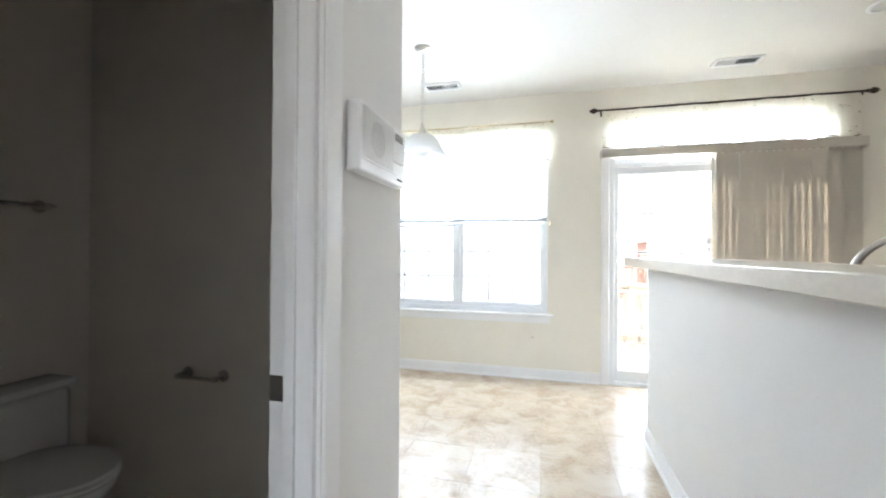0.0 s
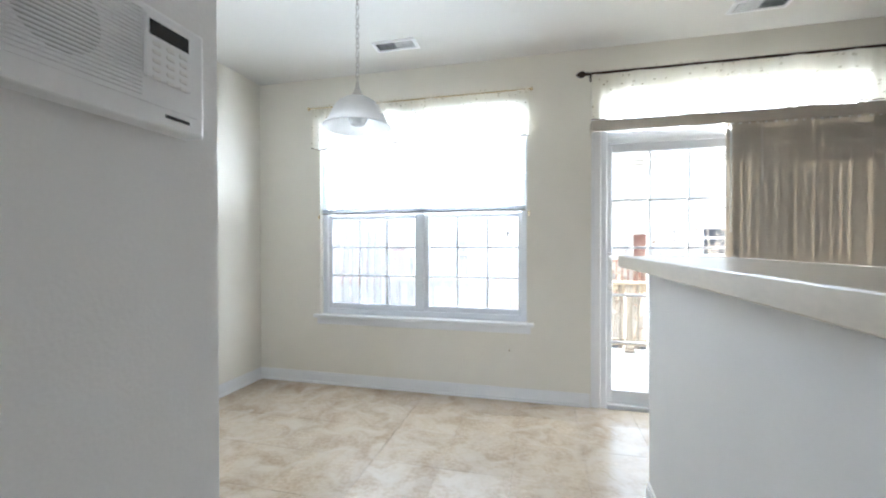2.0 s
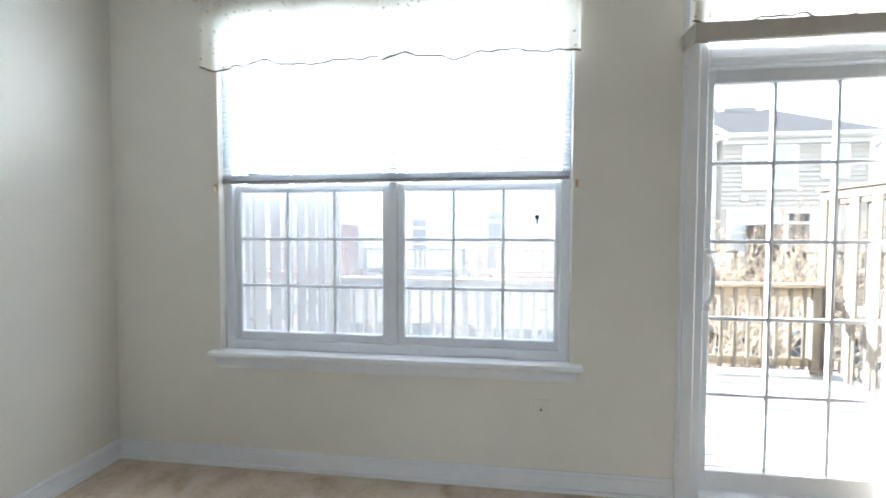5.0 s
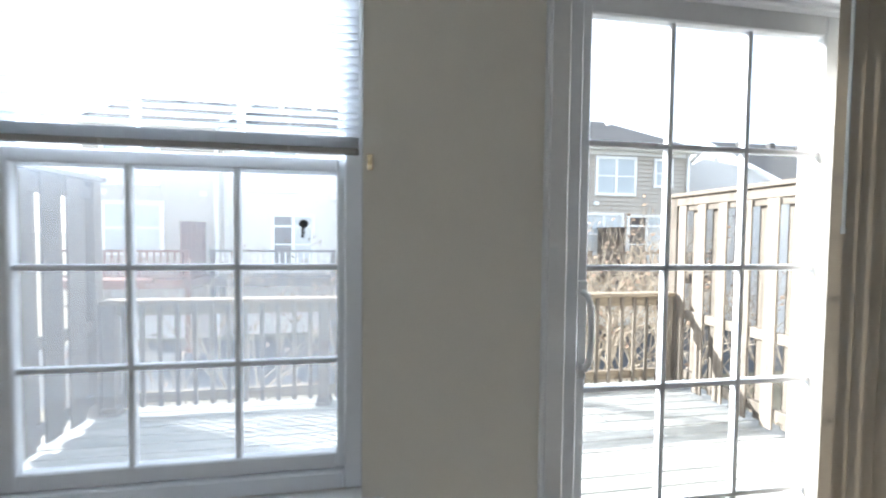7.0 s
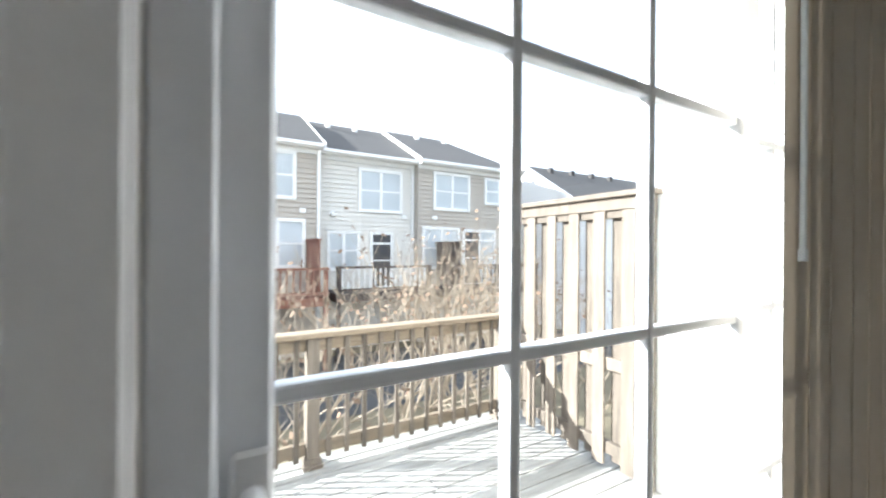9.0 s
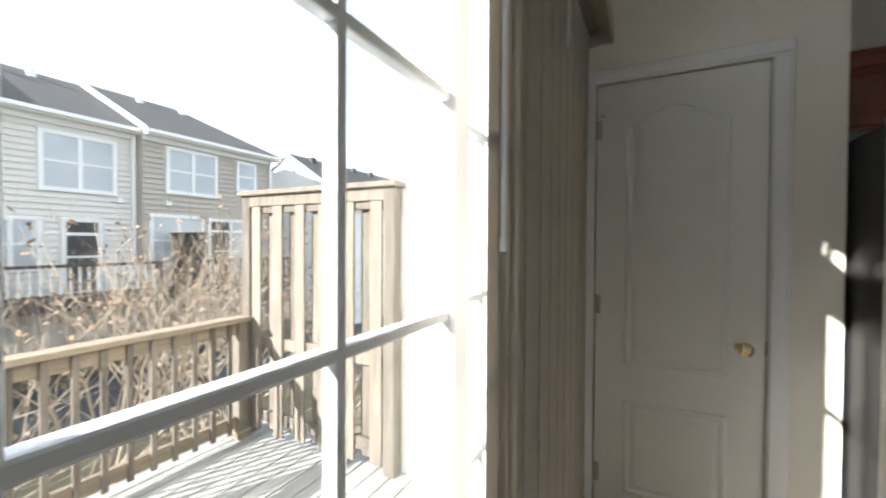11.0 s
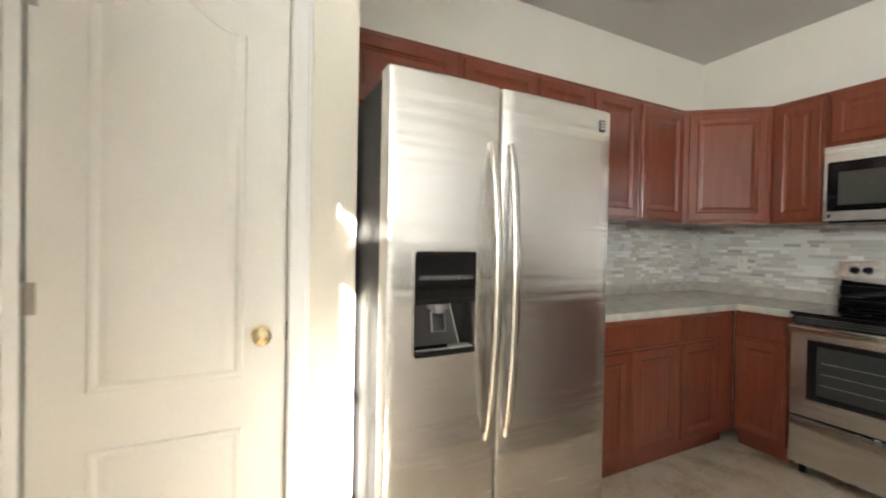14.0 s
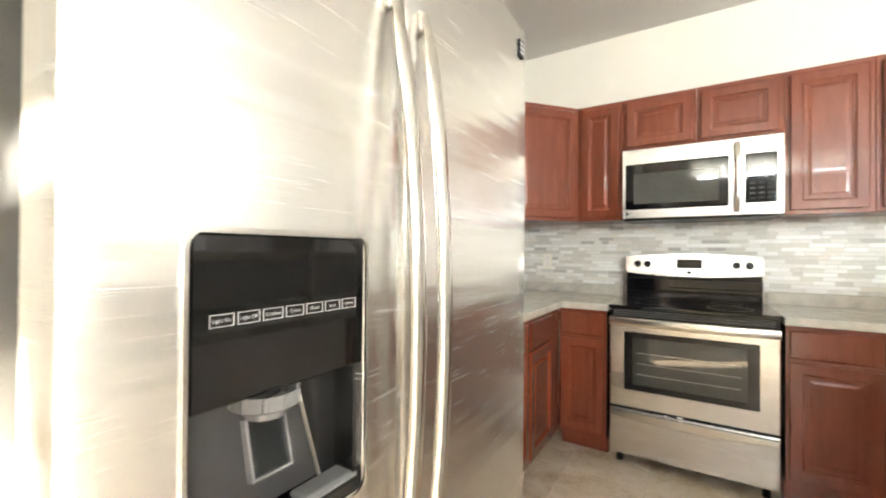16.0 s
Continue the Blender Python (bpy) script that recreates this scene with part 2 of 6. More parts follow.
solid("wall_east", [(XR, XR + T, -3.2, W, 0, CEILZ)], WALL, "cream painted kitchen wall above cherry cabinets", "wall")
solid("wall_south", [(1.2, XR, YS - T, YS, 0, CEILZ)], WALL, "cream painted wall behind the range", "wall")
solid("wall_passage_east", [(1.2, 1.32, -3.2, YS - T, 0, CEILZ)], WALLW, "white painted passage wall", "wall")
# unseen opening, added so sky light reaches the passage and bathroom
solid("wall_passage_south", [(XI, -0.05, -3.2, -3.08, 0, CEILZ), (1.0, 1.2, -3.2, -3.08, 0, CEILZ), (-0.05, 1.0, -3.2, -3.08, 2.3, CEILZ)], WALLW, "white painted end wall of the passage with an unseen opening added for sky light", "wall")


def passage_wall():
    bm = bmesh.new()
    add_box(bm, XI - 0.12, XI, -3.2, JY0, 0, CEILZ)
    add_box(bm, XI - 0.12, XI, JY0, JY1, 2.06, CEILZ)
    outline = [(XI, JY1), (XI, YA), (XB, YB), (XL, YB), (XL, YB - 0.1), (-0.47, YB - 0.1), (-0.37, YA - 0.05), (-0.37, JY1)]
    lo, hi = [bm.verts.new((x, y, 0)) for x, y in outline], [bm.verts.new((x, y, CEILZ)) for x, y in outline]
    bm.faces.new(lo), bm.faces.new(hi)
    k = len(lo)
    for i in range(k):
        bm.faces.new((lo[i], lo[(i + 1) % k], hi[(i + 1) % k], hi[i]))
    return tagged(new("wall_passage", finish(bm, "wall_passage", WALLW)), "white painted passage wall with an angled corner", "wall", kind="structure")


passage_wall()
BATHL = "taupe painted wall of the unlit bathroom"
solid("wall_bath_north", [(-2.02, -0.485, 1.44, 1.515, 0, CEILZ)], BATHW, BATHL, "wall")
solid("wall_bath_west", [(-2.02, -1.90, -1.2, 1.44, 0, CEILZ)], BATHW, BATHL, "wall")
solid("wall_bath_south", [(-1.90, XI - 0.12, -1.2, -1.08, 0, CEILZ)], BATHW, BATHL, "wall")
solid("half_wall", [(BX0, BX1, BY0, BY1, 0, BZ)], WALLW, "white textured half wall carrying the bar top", "wall")

# trim: skirting, casings
def skirting(name, runs):
    bm = bmesh.new()
    for (x0, y0), (x1, y1), (nx, ny) in runs:
        d = Vector((x1 - x0, y1 - y0, 0))
        for h0, h1, t in ((0, 0.085, 0.014), (0.085, 0.102, 0.009), (0, 0.018, 0.026)):
            c = [Vector((x0, y0, 0)), Vector((x1, y1, 0)), Vector((x1 + nx * t, y1 + ny * t, 0)), Vector((x0 + nx * t, y0 + ny * t, 0))]
            lo, hi = [bm.verts.new(p + Vector((0, 0, h0))) for p in c], [bm.verts.new(p + Vector((0, 0, h1))) for p in c]
            bm.faces.new(lo), bm.faces.new(hi)
            for i in range(4):
                bm.faces.new((lo[i], lo[(i + 1) % 4], hi[(i + 1) % 4], hi[i]))
    return tagged(new(name, finish(bm, name, TRIM)), "white moulded baseboard along the wall foot", "baseboard", kind="structure")


skirting("baseboard_north", [((XL, W), (0.80, W), (0, -1))])
skirting("baseboard_west", [((XL, YB), (XL, W), (1, 0))])
skirting("baseboard_half_wall", [((BX0, BY0), (BX0, BY1), (-1, 0)), ((BX0, BY1), (BX1, BY1), (0, 1))])
skirting("baseboard_passage", [((XI, 0.93), (XI, YA), (1, 0)), ((XI, YA), (XB, YB), (0.7, 0.7)), ((XB, YB), (XL, YB), (0, 1))])
skirting("baseboard_pantry", [((XP, 3.11), (XP, 3.262), (-1, 0))])


def casing(name, axis, plane, a0, a1, top, out, width=0.07, left=True, right=True, parent_kind="trim"):
    """A moulded door casing on a wall plane; out is the way into the room."""
    bm = bmesh.new()

    def strip(u0, u1, z0, z1):
        steps = ((0.0, 0.011), (0.012, 0.017), (0.03, 0.013))
        for inset, t in steps:
            w0, w1 = (u0 + inset * (u1 - u0 < 0.2), u1 - inset * 0.35 * (u1 - u0 < 0.2))
            zz0, zz1 = z0 + (inset if z1 - z0 < 0.2 else 0), z1 - (inset * 0.35 if z1 - z0 < 0.2 else 0)
            if axis == "x":
                add_box(bm, min(plane, plane + out * t), max(plane, plane + out * t), w0, w1, zz0, zz1, bevel=0.003)
            else:
                add_box(bm, w0, w1, min(plane, plane + out * t), max(plane, plane + out * t), zz0, zz1, bevel=0.003)
    if left:
        strip(a0 - width, a0, 0, top)
    if right:
        strip(a1, a1 + width, 0, top)
    strip(a0 - width * left, a1 + width * right, top, top + width)
    return tagged(new(name, finish(bm, name, TRIM)), "white moulded door casing", "trim", kind="structure")


casing("trim_pantry", "x", XP, 3.335, 3.985, 2.105, -1, width=0.068, left=True, right=False)
solid("trim_pantry_side", [(XP - 0.012, XP, 3.985, W - 0.002, 0, 2.17)], TRIM, "white door casing strip against the window wall", "trim")
casing("trim_bath", "x", XI, JY0, JY1, 2.06, 1, width=0.095)
casing("trim_patio", "y", W, DX0, DX1, 2.43, -1, width=0.072)


def bath_jamb():
    bm = bmesh.new()
    add_box(bm, XI - 0.12, XI, JY1 - 0.018, JY1, 0, 2.06)
    add_box(bm, XI - 0.12, XI, JY0, JY0 + 0.018, 0, 2.06)
    add_box(bm, XI - 0.12, XI, JY0 + 0.018, JY1 - 0.018, 2.042, 2.06)
    add_box(bm, XI - 0.075, XI - 0.045, JY1 - 0.03, JY1 - 0.018, 0, 2.042, bevel=0.002)
    j = tagged(new("door_frame_bath", finish(bm, "door_frame_bath", TRIM)), "white painted bathroom door jamb", "door frame", kind="structure")
    bm = bmesh.new()
    add_box(bm, XI - 0.118, XI - 0.078, JY1 - 0.0205, JY1 - 0.0175, 0.87, 0.935, bevel=0.001)
    part("strike_plate", bm, STEELD, j, "satin nickel strike plate")
    return j


STEELD = mat("satin_nickel", (0.48, 0.45, 0.41), 0.3, 1.0, var=0.1, scale=20, bump=0.02)
BRASS = mat("aged_brass", (0.72, 0.60, 0.38), 0.22, 1.0, var=0.12, scale=30, bump=0.02)
BRONZE = mat("dark_bronze", (0.055, 0.035, 0.025), 0.4, 0.7, var=0.3, scale=30, bump=0.1)
bath_jamb()


# ---- window ----
def frame_ring(bm, x0, x1, y0, y1, z0, z1, w, wb=None, bevel=0.004):
    wb = w if wb is None else wb
    add_box(bm, x0, x0 + w, y0, y1, z0, z1, bevel=bevel)
    add_box(bm, x1 - w, x1, y0, y1, z0, z1, bevel=bevel)
    add_box(bm, x0 + w, x1 - w, y0, y1, z0, z0 + wb, bevel=bevel)
    add_box(bm, x0 + w, x1 - w, y0, y1, z1 - w, z1, bevel=bevel)


def pane(parent, x0, x1, y, z0, z1, name="pane"):
    bm = bmesh.new()
    add_box(bm, x0, x1, y - 0.003, y + 0.003, z0, z1)
    p = part(name, bm, GLASS, parent)
    p.visible_shadow = False
    return p


def muntin(parent, box):
    bm = bmesh.new()
    add_box(bm, *box, bevel=0.004, seg=2)
    return part("muntin", bm, VINYL, parent)


def screen_mat():
    """Insect screen: mostly open, the thread catching some daylight."""
    m = bpy.data.materials.new("insect_screen")
    m.use_nodes = True
    n, l = m.node_tree.nodes, m.node_tree.links
    n.remove(n["Principled BSDF"])
    tr, tl, mx = n.new("ShaderNodeBsdfTransparent"), n.new("ShaderNodeBsdfTranslucent"), n.new("ShaderNodeMixShader")
    tl.inputs[0].default_value, mx.inputs[0].default_value = (0.8, 0.83, 0.88, 1), 0.21
    l.new(tr.outputs[0], mx.inputs[1]), l.new(tl.outputs[0], mx.inputs[2]), l.new(mx.outputs[0], n["Material Output"].inputs[0])
    return m


SCREEN = screen_mat()


def window():
    win = thing("window_1", (0, 0, 0), "white vinyl twin double-hung window with grilles", "window", kind="structure")
    bm = bmesh.new()
    frame_ring(bm, WX0, WX1, W + 0.045, W + T + 0.01, WZ0 + 0.02, WZ1, 0.05)
    add_box(bm, -0.616, -0.571, W + 0.05, W + T, WZ0 + 0.07, WZ1 - 0.05, bevel=0.006, seg=2)
    part("window_frame", bm, VINYL, win)
    bm = bmesh.new()
    add_box(bm, WX0 - 0.055, WX1 + 0.055, W - 0.045, W + 0.05, WZ0 - 0.008, WZ0 + 0.02, bevel=0.006, seg=2)
    add_box(bm, WX0 - 0.03, WX1 + 0.03, W - 0.013, W - 0.001, WZ0 - 0.07, WZ0 - 0.008, bevel=0.003)
    part("window_sill", bm, TRIM, win, "white painted sill and apron")
    for u0, u1 in ((-1.50, -0.616), (-0.571, 0.282)):
        for low in (True, False):
            z0, z1 = (0.69, 1.55) if low else (1.51, 2.41)
            y = W + 0.078 if low else W + 0.11
            bm = bmesh.new()
            frame_ring(bm, u0, u1, y - 0.016, y + 0.016, z0, z1, 0.038, 0.045 if low else 0.038)
            sash = part("sash", bm, VINYL, win, "lower sash" if low else "upper sash")
            g0, g1, h0, h1 = u0 + 0.038, u1 - 0.038, z0 + 0.043, z1 - 0.038
            pane(sash, g0, g1, y, h0, h1)
            for k in (1, 2):
                x = g0 + (g1 - g0) * k / 3
                muntin(sash, (x - 0.008, x + 0.008, y - 0.01, y + 0.01, h0, h1))
                z = h0 + (h1 - h0) * k / 3
                muntin(sash, (g0, g1, y - 0.0095, y + 0.0095, z - 0.008, z + 0.008))
    for u0, u1 in ((-1.485, -0.630), (-0.557, 0.268)):
        bm = bmesh.new()
        add_box(bm, u0, u1, W + 0.1265, W + 0.1275, 0.70, 1.54)
        part("insect_screen", bm, SCREEN, win, "fine grey insect screen").visible_shadow = False
    return win


window()


def patio_door():
    d = thing("door_1", (0, 0, 0), "white vinyl sliding patio door with grilles and transom", "door", kind="structure")
    y0, y1 = W + 0.005, W + T - 0.005
    bm = bmesh.new()
    add_box(bm, DX0, DX0 + 0.045, y0, y1, 0.0, TZ1, bevel=0.004)
    add_box(bm, DX1 - 0.045, DX1, y0, y1, 0.0, TZ1, bevel=0.004)
    add_box(bm, DX0 + 0.045, DX1 - 0.045, y0, y1, 2.055, 2.15, bevel=0.006)
    add_box(bm, DX0 + 0.045, DX1 - 0.045, y0 - 0.01, y0 + 0.05, 2.07, 2.10, bevel=0.004)
    add_box(bm, DX0 + 0.045, DX1 - 0.045, y0, y1, 2.36, TZ1, bevel=0.004)
    part("door_frame", bm, VINYL, d)
    bm = bmesh.new()
    add_box(bm, DX0 + 0.045, DX1 - 0.045, y0 - 0.02, y1, 0.0, 0.035, bevel=0.004)
    add_box(bm, DX0 + 0.045, DX1 - 0.045, y0 + 0.03, y0 + 0.036, 0.035, 0.05)
    add_box(bm, DX0 + 0.045, DX1 - 0.045, y0 + 0.07, y0 + 0.076, 0.035, 0.05)
    part("sill_track", bm, VINYL, d, "white vinyl sill track")
    for nm, x0, x1, yc in (("sliding_panel", DX0 + 0.02, 1.84, W + 0.055), ("fixed_panel", 1.78, DX1 - 0.04, W + 0.10)):
        bm = bmesh.new()
        frame_ring(bm, x0, x1, yc - 0.019, yc + 0.019, 0.04, 2.06, 0.068, 0.095, 0.005)
        p = part(nm, bm, VINYL, d)
        g0, g1, h0, h1 = x0 + 0.066, x1 - 0.066, 0.135, 1.992
        pane(p, g0, g1, yc, h0, h1)
        for k in (1, 2):
            x = g0 + (g1 - g0) * k / 3
            muntin(p, (x - 0.009, x + 0.009, yc - 0.011, yc + 0.011, h0, h1))
        for k in range(1, 5):
            z = h0 + (h1 - h0) * k / 5
            muntin(p, (g0, g1, yc - 0.0105, yc + 0.0105, z - 0.009, z + 0.009))
        if nm == "sliding_panel":
            bm = bmesh.new()
            hx, hy = x0 + 0.05, yc - 0.019
            pts = [(hx, hy, 0.955)] + [(hx, hy - 0.062 * math.sin(a * math.pi / 12) ** 0.45, 0.955 + 0.225 * (0.5 - 0.5 * math.cos(a * math.pi / 12)) ** 0.9) for a in range(1, 12)] + [(hx, hy, 1.18)]
            add_box(bm, hx - 0.016, hx + 0.016, hy - 0.008, hy, 0.92, 1.215, bevel=0.004)
            add_tube(bm, pts, 0.009, 10)
            part("door_handle", bm, TRIM, p, "white loop pull handle on a plate", True)
    x0, x1 = DX0 + 0.05, DX1 - 0.05
    pane(d, x0, x1, W + 0.07, 2.15, 2.36, "transom_pane")
    for k in range(1, 6):
        x = x0 + (x1 - x0) * k / 6
        muntin(d, (x - 0.009, x + 0.009, W + 0.06, W + 0.08, 2.15, 2.36))
    return d


patio_door()


def pantry_door():
    """A two-panel moulded door with an arched upper panel, hinged beside the window wall."""
    y0, y1, z0, z1, x = 3.3385, 3.980, 0.012, 2.101, XP + 0.006
    d = thing("door_2", (0, 0, 0), "white moulded two-panel pantry door, closed", "door", kind="structure")
    bm = bmesh.new()
    add_box(bm, x, x + 0.035, y0, y1, z0, z1, bevel=0.002)
    part("door_leaf", bm, DOORP, d)

    def ring(outline, widths):
        """Nested outlines that sink and rise, as a pressed panel does."""
        bmr = bmesh.new()
        cy = sum(p[0] for p in outline) / len(outline)
        cz = sum(p[1] for p in outline) / len(outline)
        hy, hz = max(abs(p[0] - cy) for p in outline), max(abs(p[1] - cz) for p in outline)
        rings = []
        for inset, dep in widths:
            rings.append([bmr.verts.new((x - dep, cy + (py - cy) * (1 - inset / hy), cz + (pz - cz) * (1 - inset / hz))) for py, pz in outline])
        for a, b in zip(rings, rings[1:]):
            for i in range(len(a)):
                bmr.faces.new((a[i], a[(i + 1) % len(a)], b[(i + 1) % len(a)], b[i]))
        bmr.faces.new(rings[-1])
        return bmr
    ya, yb = y0 + 0.125, y1 - 0.125
    arch = [(ya, 0.82), (yb, 0.82), (yb, 1.90)]
    for k in range(13):
        u = k / 12
        arch.append((yb + (ya - yb) * (0.02 + 0.96 * u), 1.90 + 0.075 * (0.5 - 0.5 * math.cos(2 * math.pi * u)) ** 0.8))
    arch.append((ya, 1.90))
    prof = [(0.0, 0.0005), (0.006, 0.006), (0.016, 0.006), (0.028, 0.0008), (0.05, 0.004)]
    part("upper_panel", ring(arch, prof), DOORP, d)
    part("lower_panel", ring([(ya, 0.23), (yb, 0.23), (yb, 0.66), (ya, 0.66)], prof), DOORP, d)
    for z in (0.30, 1.09, 1.90):
        bm = bmesh.new()
        add_rod(bm, (x - 0.006, y1 + 0.006, z - 0.045), (x - 0.006, y1 + 0.006, z + 0.045), 0.0065, 10)
        add_box(bm, x - 0.002, x + 0.001, y1 - 0.022, y1 + 0.006, z - 0.043, z + 0.043)
        if z > 1.8:
            add_rod(bm, (x - 0.01, y1 + 0.004, z + 0.05), (x - 0.045, y1 - 0.03, z + 0.05), 0.003, 8)
            add_ball(bm, (x - 0.045, y1 - 0.03, z + 0.05), 0.006)
        part("hinge", bm, STEELD, d, "satin nickel hinge")
    bm = bmesh.new()
    add_lathe(bm, [(0.001, 0.0), (0.030, 0.0), (0.030, -0.006), (0.012, -0.012), (0.011, -0.03), (0.022, -0.038), (0.029, -0.05), (0.028, -0.062), (0.018, -0.07), (0.001, -0.072)], (x, 3.413, 0.955), 28, "X")
    part("door_knob", bm, BRASS, d, "round antique brass knob", True)
    bm = bmesh.new()
    add_box(bm, x - 0.0015, x + 0.02, y0 - 0.012, y0 - 0.001, 0.925, 0.985, bevel=0.001)
    part("strike_plate", bm, BRONZE, d, "dark latch plate")
    return d


pantry_door()


# ---- nook ----
def outlet(at, rz, label="white duplex wall outlet"):
    o = thing("wall_outlet", at, label, "outlet", "wall outlets", rz=rz)
    bm = bmesh.new()
    add_box(bm, -0.036, 0.036, -0.006, 0, -0.058, 0.058, bevel=0.003, seg=2)
    part("cover_plate", bm, WALL if "painted" in label else TRIM, o)
    for dz in (-0.024, 0.024):
        bm = bmesh.new()
        add_box(bm, -0.017, 0.017, -0.009, -0.006, dz - 0.015, dz + 0.015, bevel=0.003)
        part("socket", bm, TRIM, o)
        bm = bmesh.new()
        for dx in (-0.007, 0.007):
            add_box(bm, dx - 0.0015, dx + 0.0015, -0.0097, -0.0089, dz - 0.004, dz + 0.007)
        add_box(bm, -0.002, 0.002, -0.0097, -0.0089, dz - 0.011, dz - 0.007)
        part("slot", bm, BLACK, o)
    return o


outlet((XL + 0.001, 3.22, 0.39), 90)
outlet((3.50, YS + 0.0135, 1.15), 180, "cream painted outlet set in the mosaic backsplash")


def cable_jack():
    o = thing("cable_jack", (0.175, W - 0.001, 0.40), "cream wall plate with a brass cable jack", "wall plate")
    bm = bmesh.new()
    add_box(bm, -0.036, 0.036, -0.006, 0, -0.058, 0.058, bevel=0.003, seg=2)
    part("cover_plate", bm, WALL, o)
    bm = bmesh.new()
    add_rod(bm, (0, -0.005, 0.012), (0, -0.022, 0.012), 0.006, 12)
    part("connector", bm, BRASS, o, "brass coaxial connector")


cable_jack()


def ceiling_vent(x, y, length=0.34):
    v = thing("ceiling_vent", (x, y, CEILZ), "white slotted ceiling air vent", "air vent", "ceiling vents")
    bm = bmesh.new()
    add_box(bm, -length / 2, length / 2, -0.075, -0.055, -0.012, 0, bevel=0.002)
    add_box(bm, -length / 2, length / 2, 0.055, 0.075, -0.012, 0, bevel=0.002)
    add_box(bm, -length / 2, -length / 2 + 0.02, -0.055, 0.055, -0.012, 0)
    add_box(bm, length / 2 - 0.02, length / 2, -0.055, 0.055, -0.012, 0)
    part("vent_frame", bm, TRIM, v)
    bm = bmesh.new()
    add_box(bm, -length / 2 + 0.02, length / 2 - 0.02, -0.055, 0.055, -0.002, -0.0005)
    part("backing", bm, BLACK, v, "dark duct opening")
    n = 16
    for k in range(n):
        bm = bmesh.new()
        x0 = -length / 2 + 0.028 + k * (length - 0.056) / (n - 1)
        vs = add_box(bm, -0.005, 0.005, -0.055, 0.055, -0.0008, 0.0008)
        bmesh.ops.transform(bm, verts=vs, matrix=pose(x0, 0, -0.007, 0, 45 if k < n / 2 else -45, 0))
        part("slat", bm, TRIM, v)
    return v


ceiling_vent(-0.65, 3.59)
ceiling_vent(1.78, 3.65)
SHADE = cloth_mat("frosted_glass", (0.86, 0.86, 0.85), 0.55, rough=0.25)


def pendant(x, y):
    def lift(prof):
        return [(r * 0.97, -0.561 + (z + 0.775) * 1.15) for r, z in prof]
    p = thing("pendant_lamp", (x, y, CEILZ), "frosted glass bell pendant lamp on a nickel chain", "pendant lamp")
    bm = bmesh.new()
    add_lathe(bm, [(0.001, -0.028), (0.02, -0.028), (0.045, -0.018), (0.062, -0.008), (0.064, 0.0)], seg=28)
    part("canopy", bm, STEELD, p, "satin nickel ceiling canopy", True)
    bm = bmesh.new()
    zt, zb, n = -0.03, -0.568, 19
    for k in range(n):
        z = zt + (zb - zt) * (k + 0.5) / n
        h = (zt - zb) / n * 0.68
        pts = []
        for j in range(9):
            a = 2 * math.pi * j / 8
            u, v = 0.0105 * math.cos(a), h * math.sin(a)
            pts.append((u, 0, z + v) if k % 2 else (0, u, z + v))
        add_tube(bm, pts, 0.0025, 6)
    part("chain", bm, STEELD, p, "nickel link chain", True)
    bm = bmesh.new()
    add_tube(bm, [(0.004 * math.sin(k * 1.3), 0.004 * math.cos(k * 1.3), -0.02 - 0.55 * k / 24) for k in range(25)], 0.002, 6)
    part("cord", bm, TRIM, p)
    bm = bmesh.new()
    add_lathe(bm, lift([(0.001, -0.775), (0.008, -0.78), (0.012, -0.80), (0.016, -0.815), (0.03, -0.84), (0.034, -0.85), (0.034, -0.862), (0.001, -0.863)]), seg=24)
    part("socket_cap", bm, STEELD, p, "nickel socket cap", True)
    bm = bmesh.new()
    outer = lift([(0.030, -0.857), (0.075, -0.868), (0.114, -0.889), (0.141, -0.917), (0.158, -0.947), (0.171, -0.972), (0.188, -0.993), (0.204, -1.007), (0.207, -1.015)])
    inner = [(r - 0.004, z - 0.003) for r, z in reversed(outer)]
    add_lathe(bm, outer + inner, seg=40)
    part("shade", bm, SHADE, p, "frosted white glass bell shade", True)
    bm = bmesh.new()
    add_lathe(bm, lift([(0.012, -0.863), (0.018, -0.885), (0.04, -0.91), (0.058, -0.945), (0.058, -0.975), (0.04, -1.0), (0.001, -1.012)]), seg=24)
    part("bulb", bm, SHADE, p, "unlit white globe bulb", True)
    return p


pendant(-0.62, 2.87)


def downlight(x, y):
    d = thing("recessed_light", (x, y, CEILZ), "unlit round recessed ceiling light with white trim", "ceiling light")
    bm = bmesh.new()
    add_lathe(bm, [(0.062, 0.0), (0.064, -0.006), (0.088, -0.004), (0.09, 0.0)], seg=36)
    part("trim_ring", bm, TRIM, d, "", True)
    bm = bmesh.new()
    add_lathe(bm, [(0.001, -0.001), (0.062, -0.002)], seg=36)
    part("lens", bm, SHADE, d, "frosted lens")


downlight(2.34, 3.03)
CURTAIN = cloth_mat("dotted_sheer_cloth", (0.78, 0.74, 0.64), 0.36, spots=(0.42, 0.36, 0.24))
VALB = mat("hem_thread", (0.16, 0.12, 0.08), 0.9)


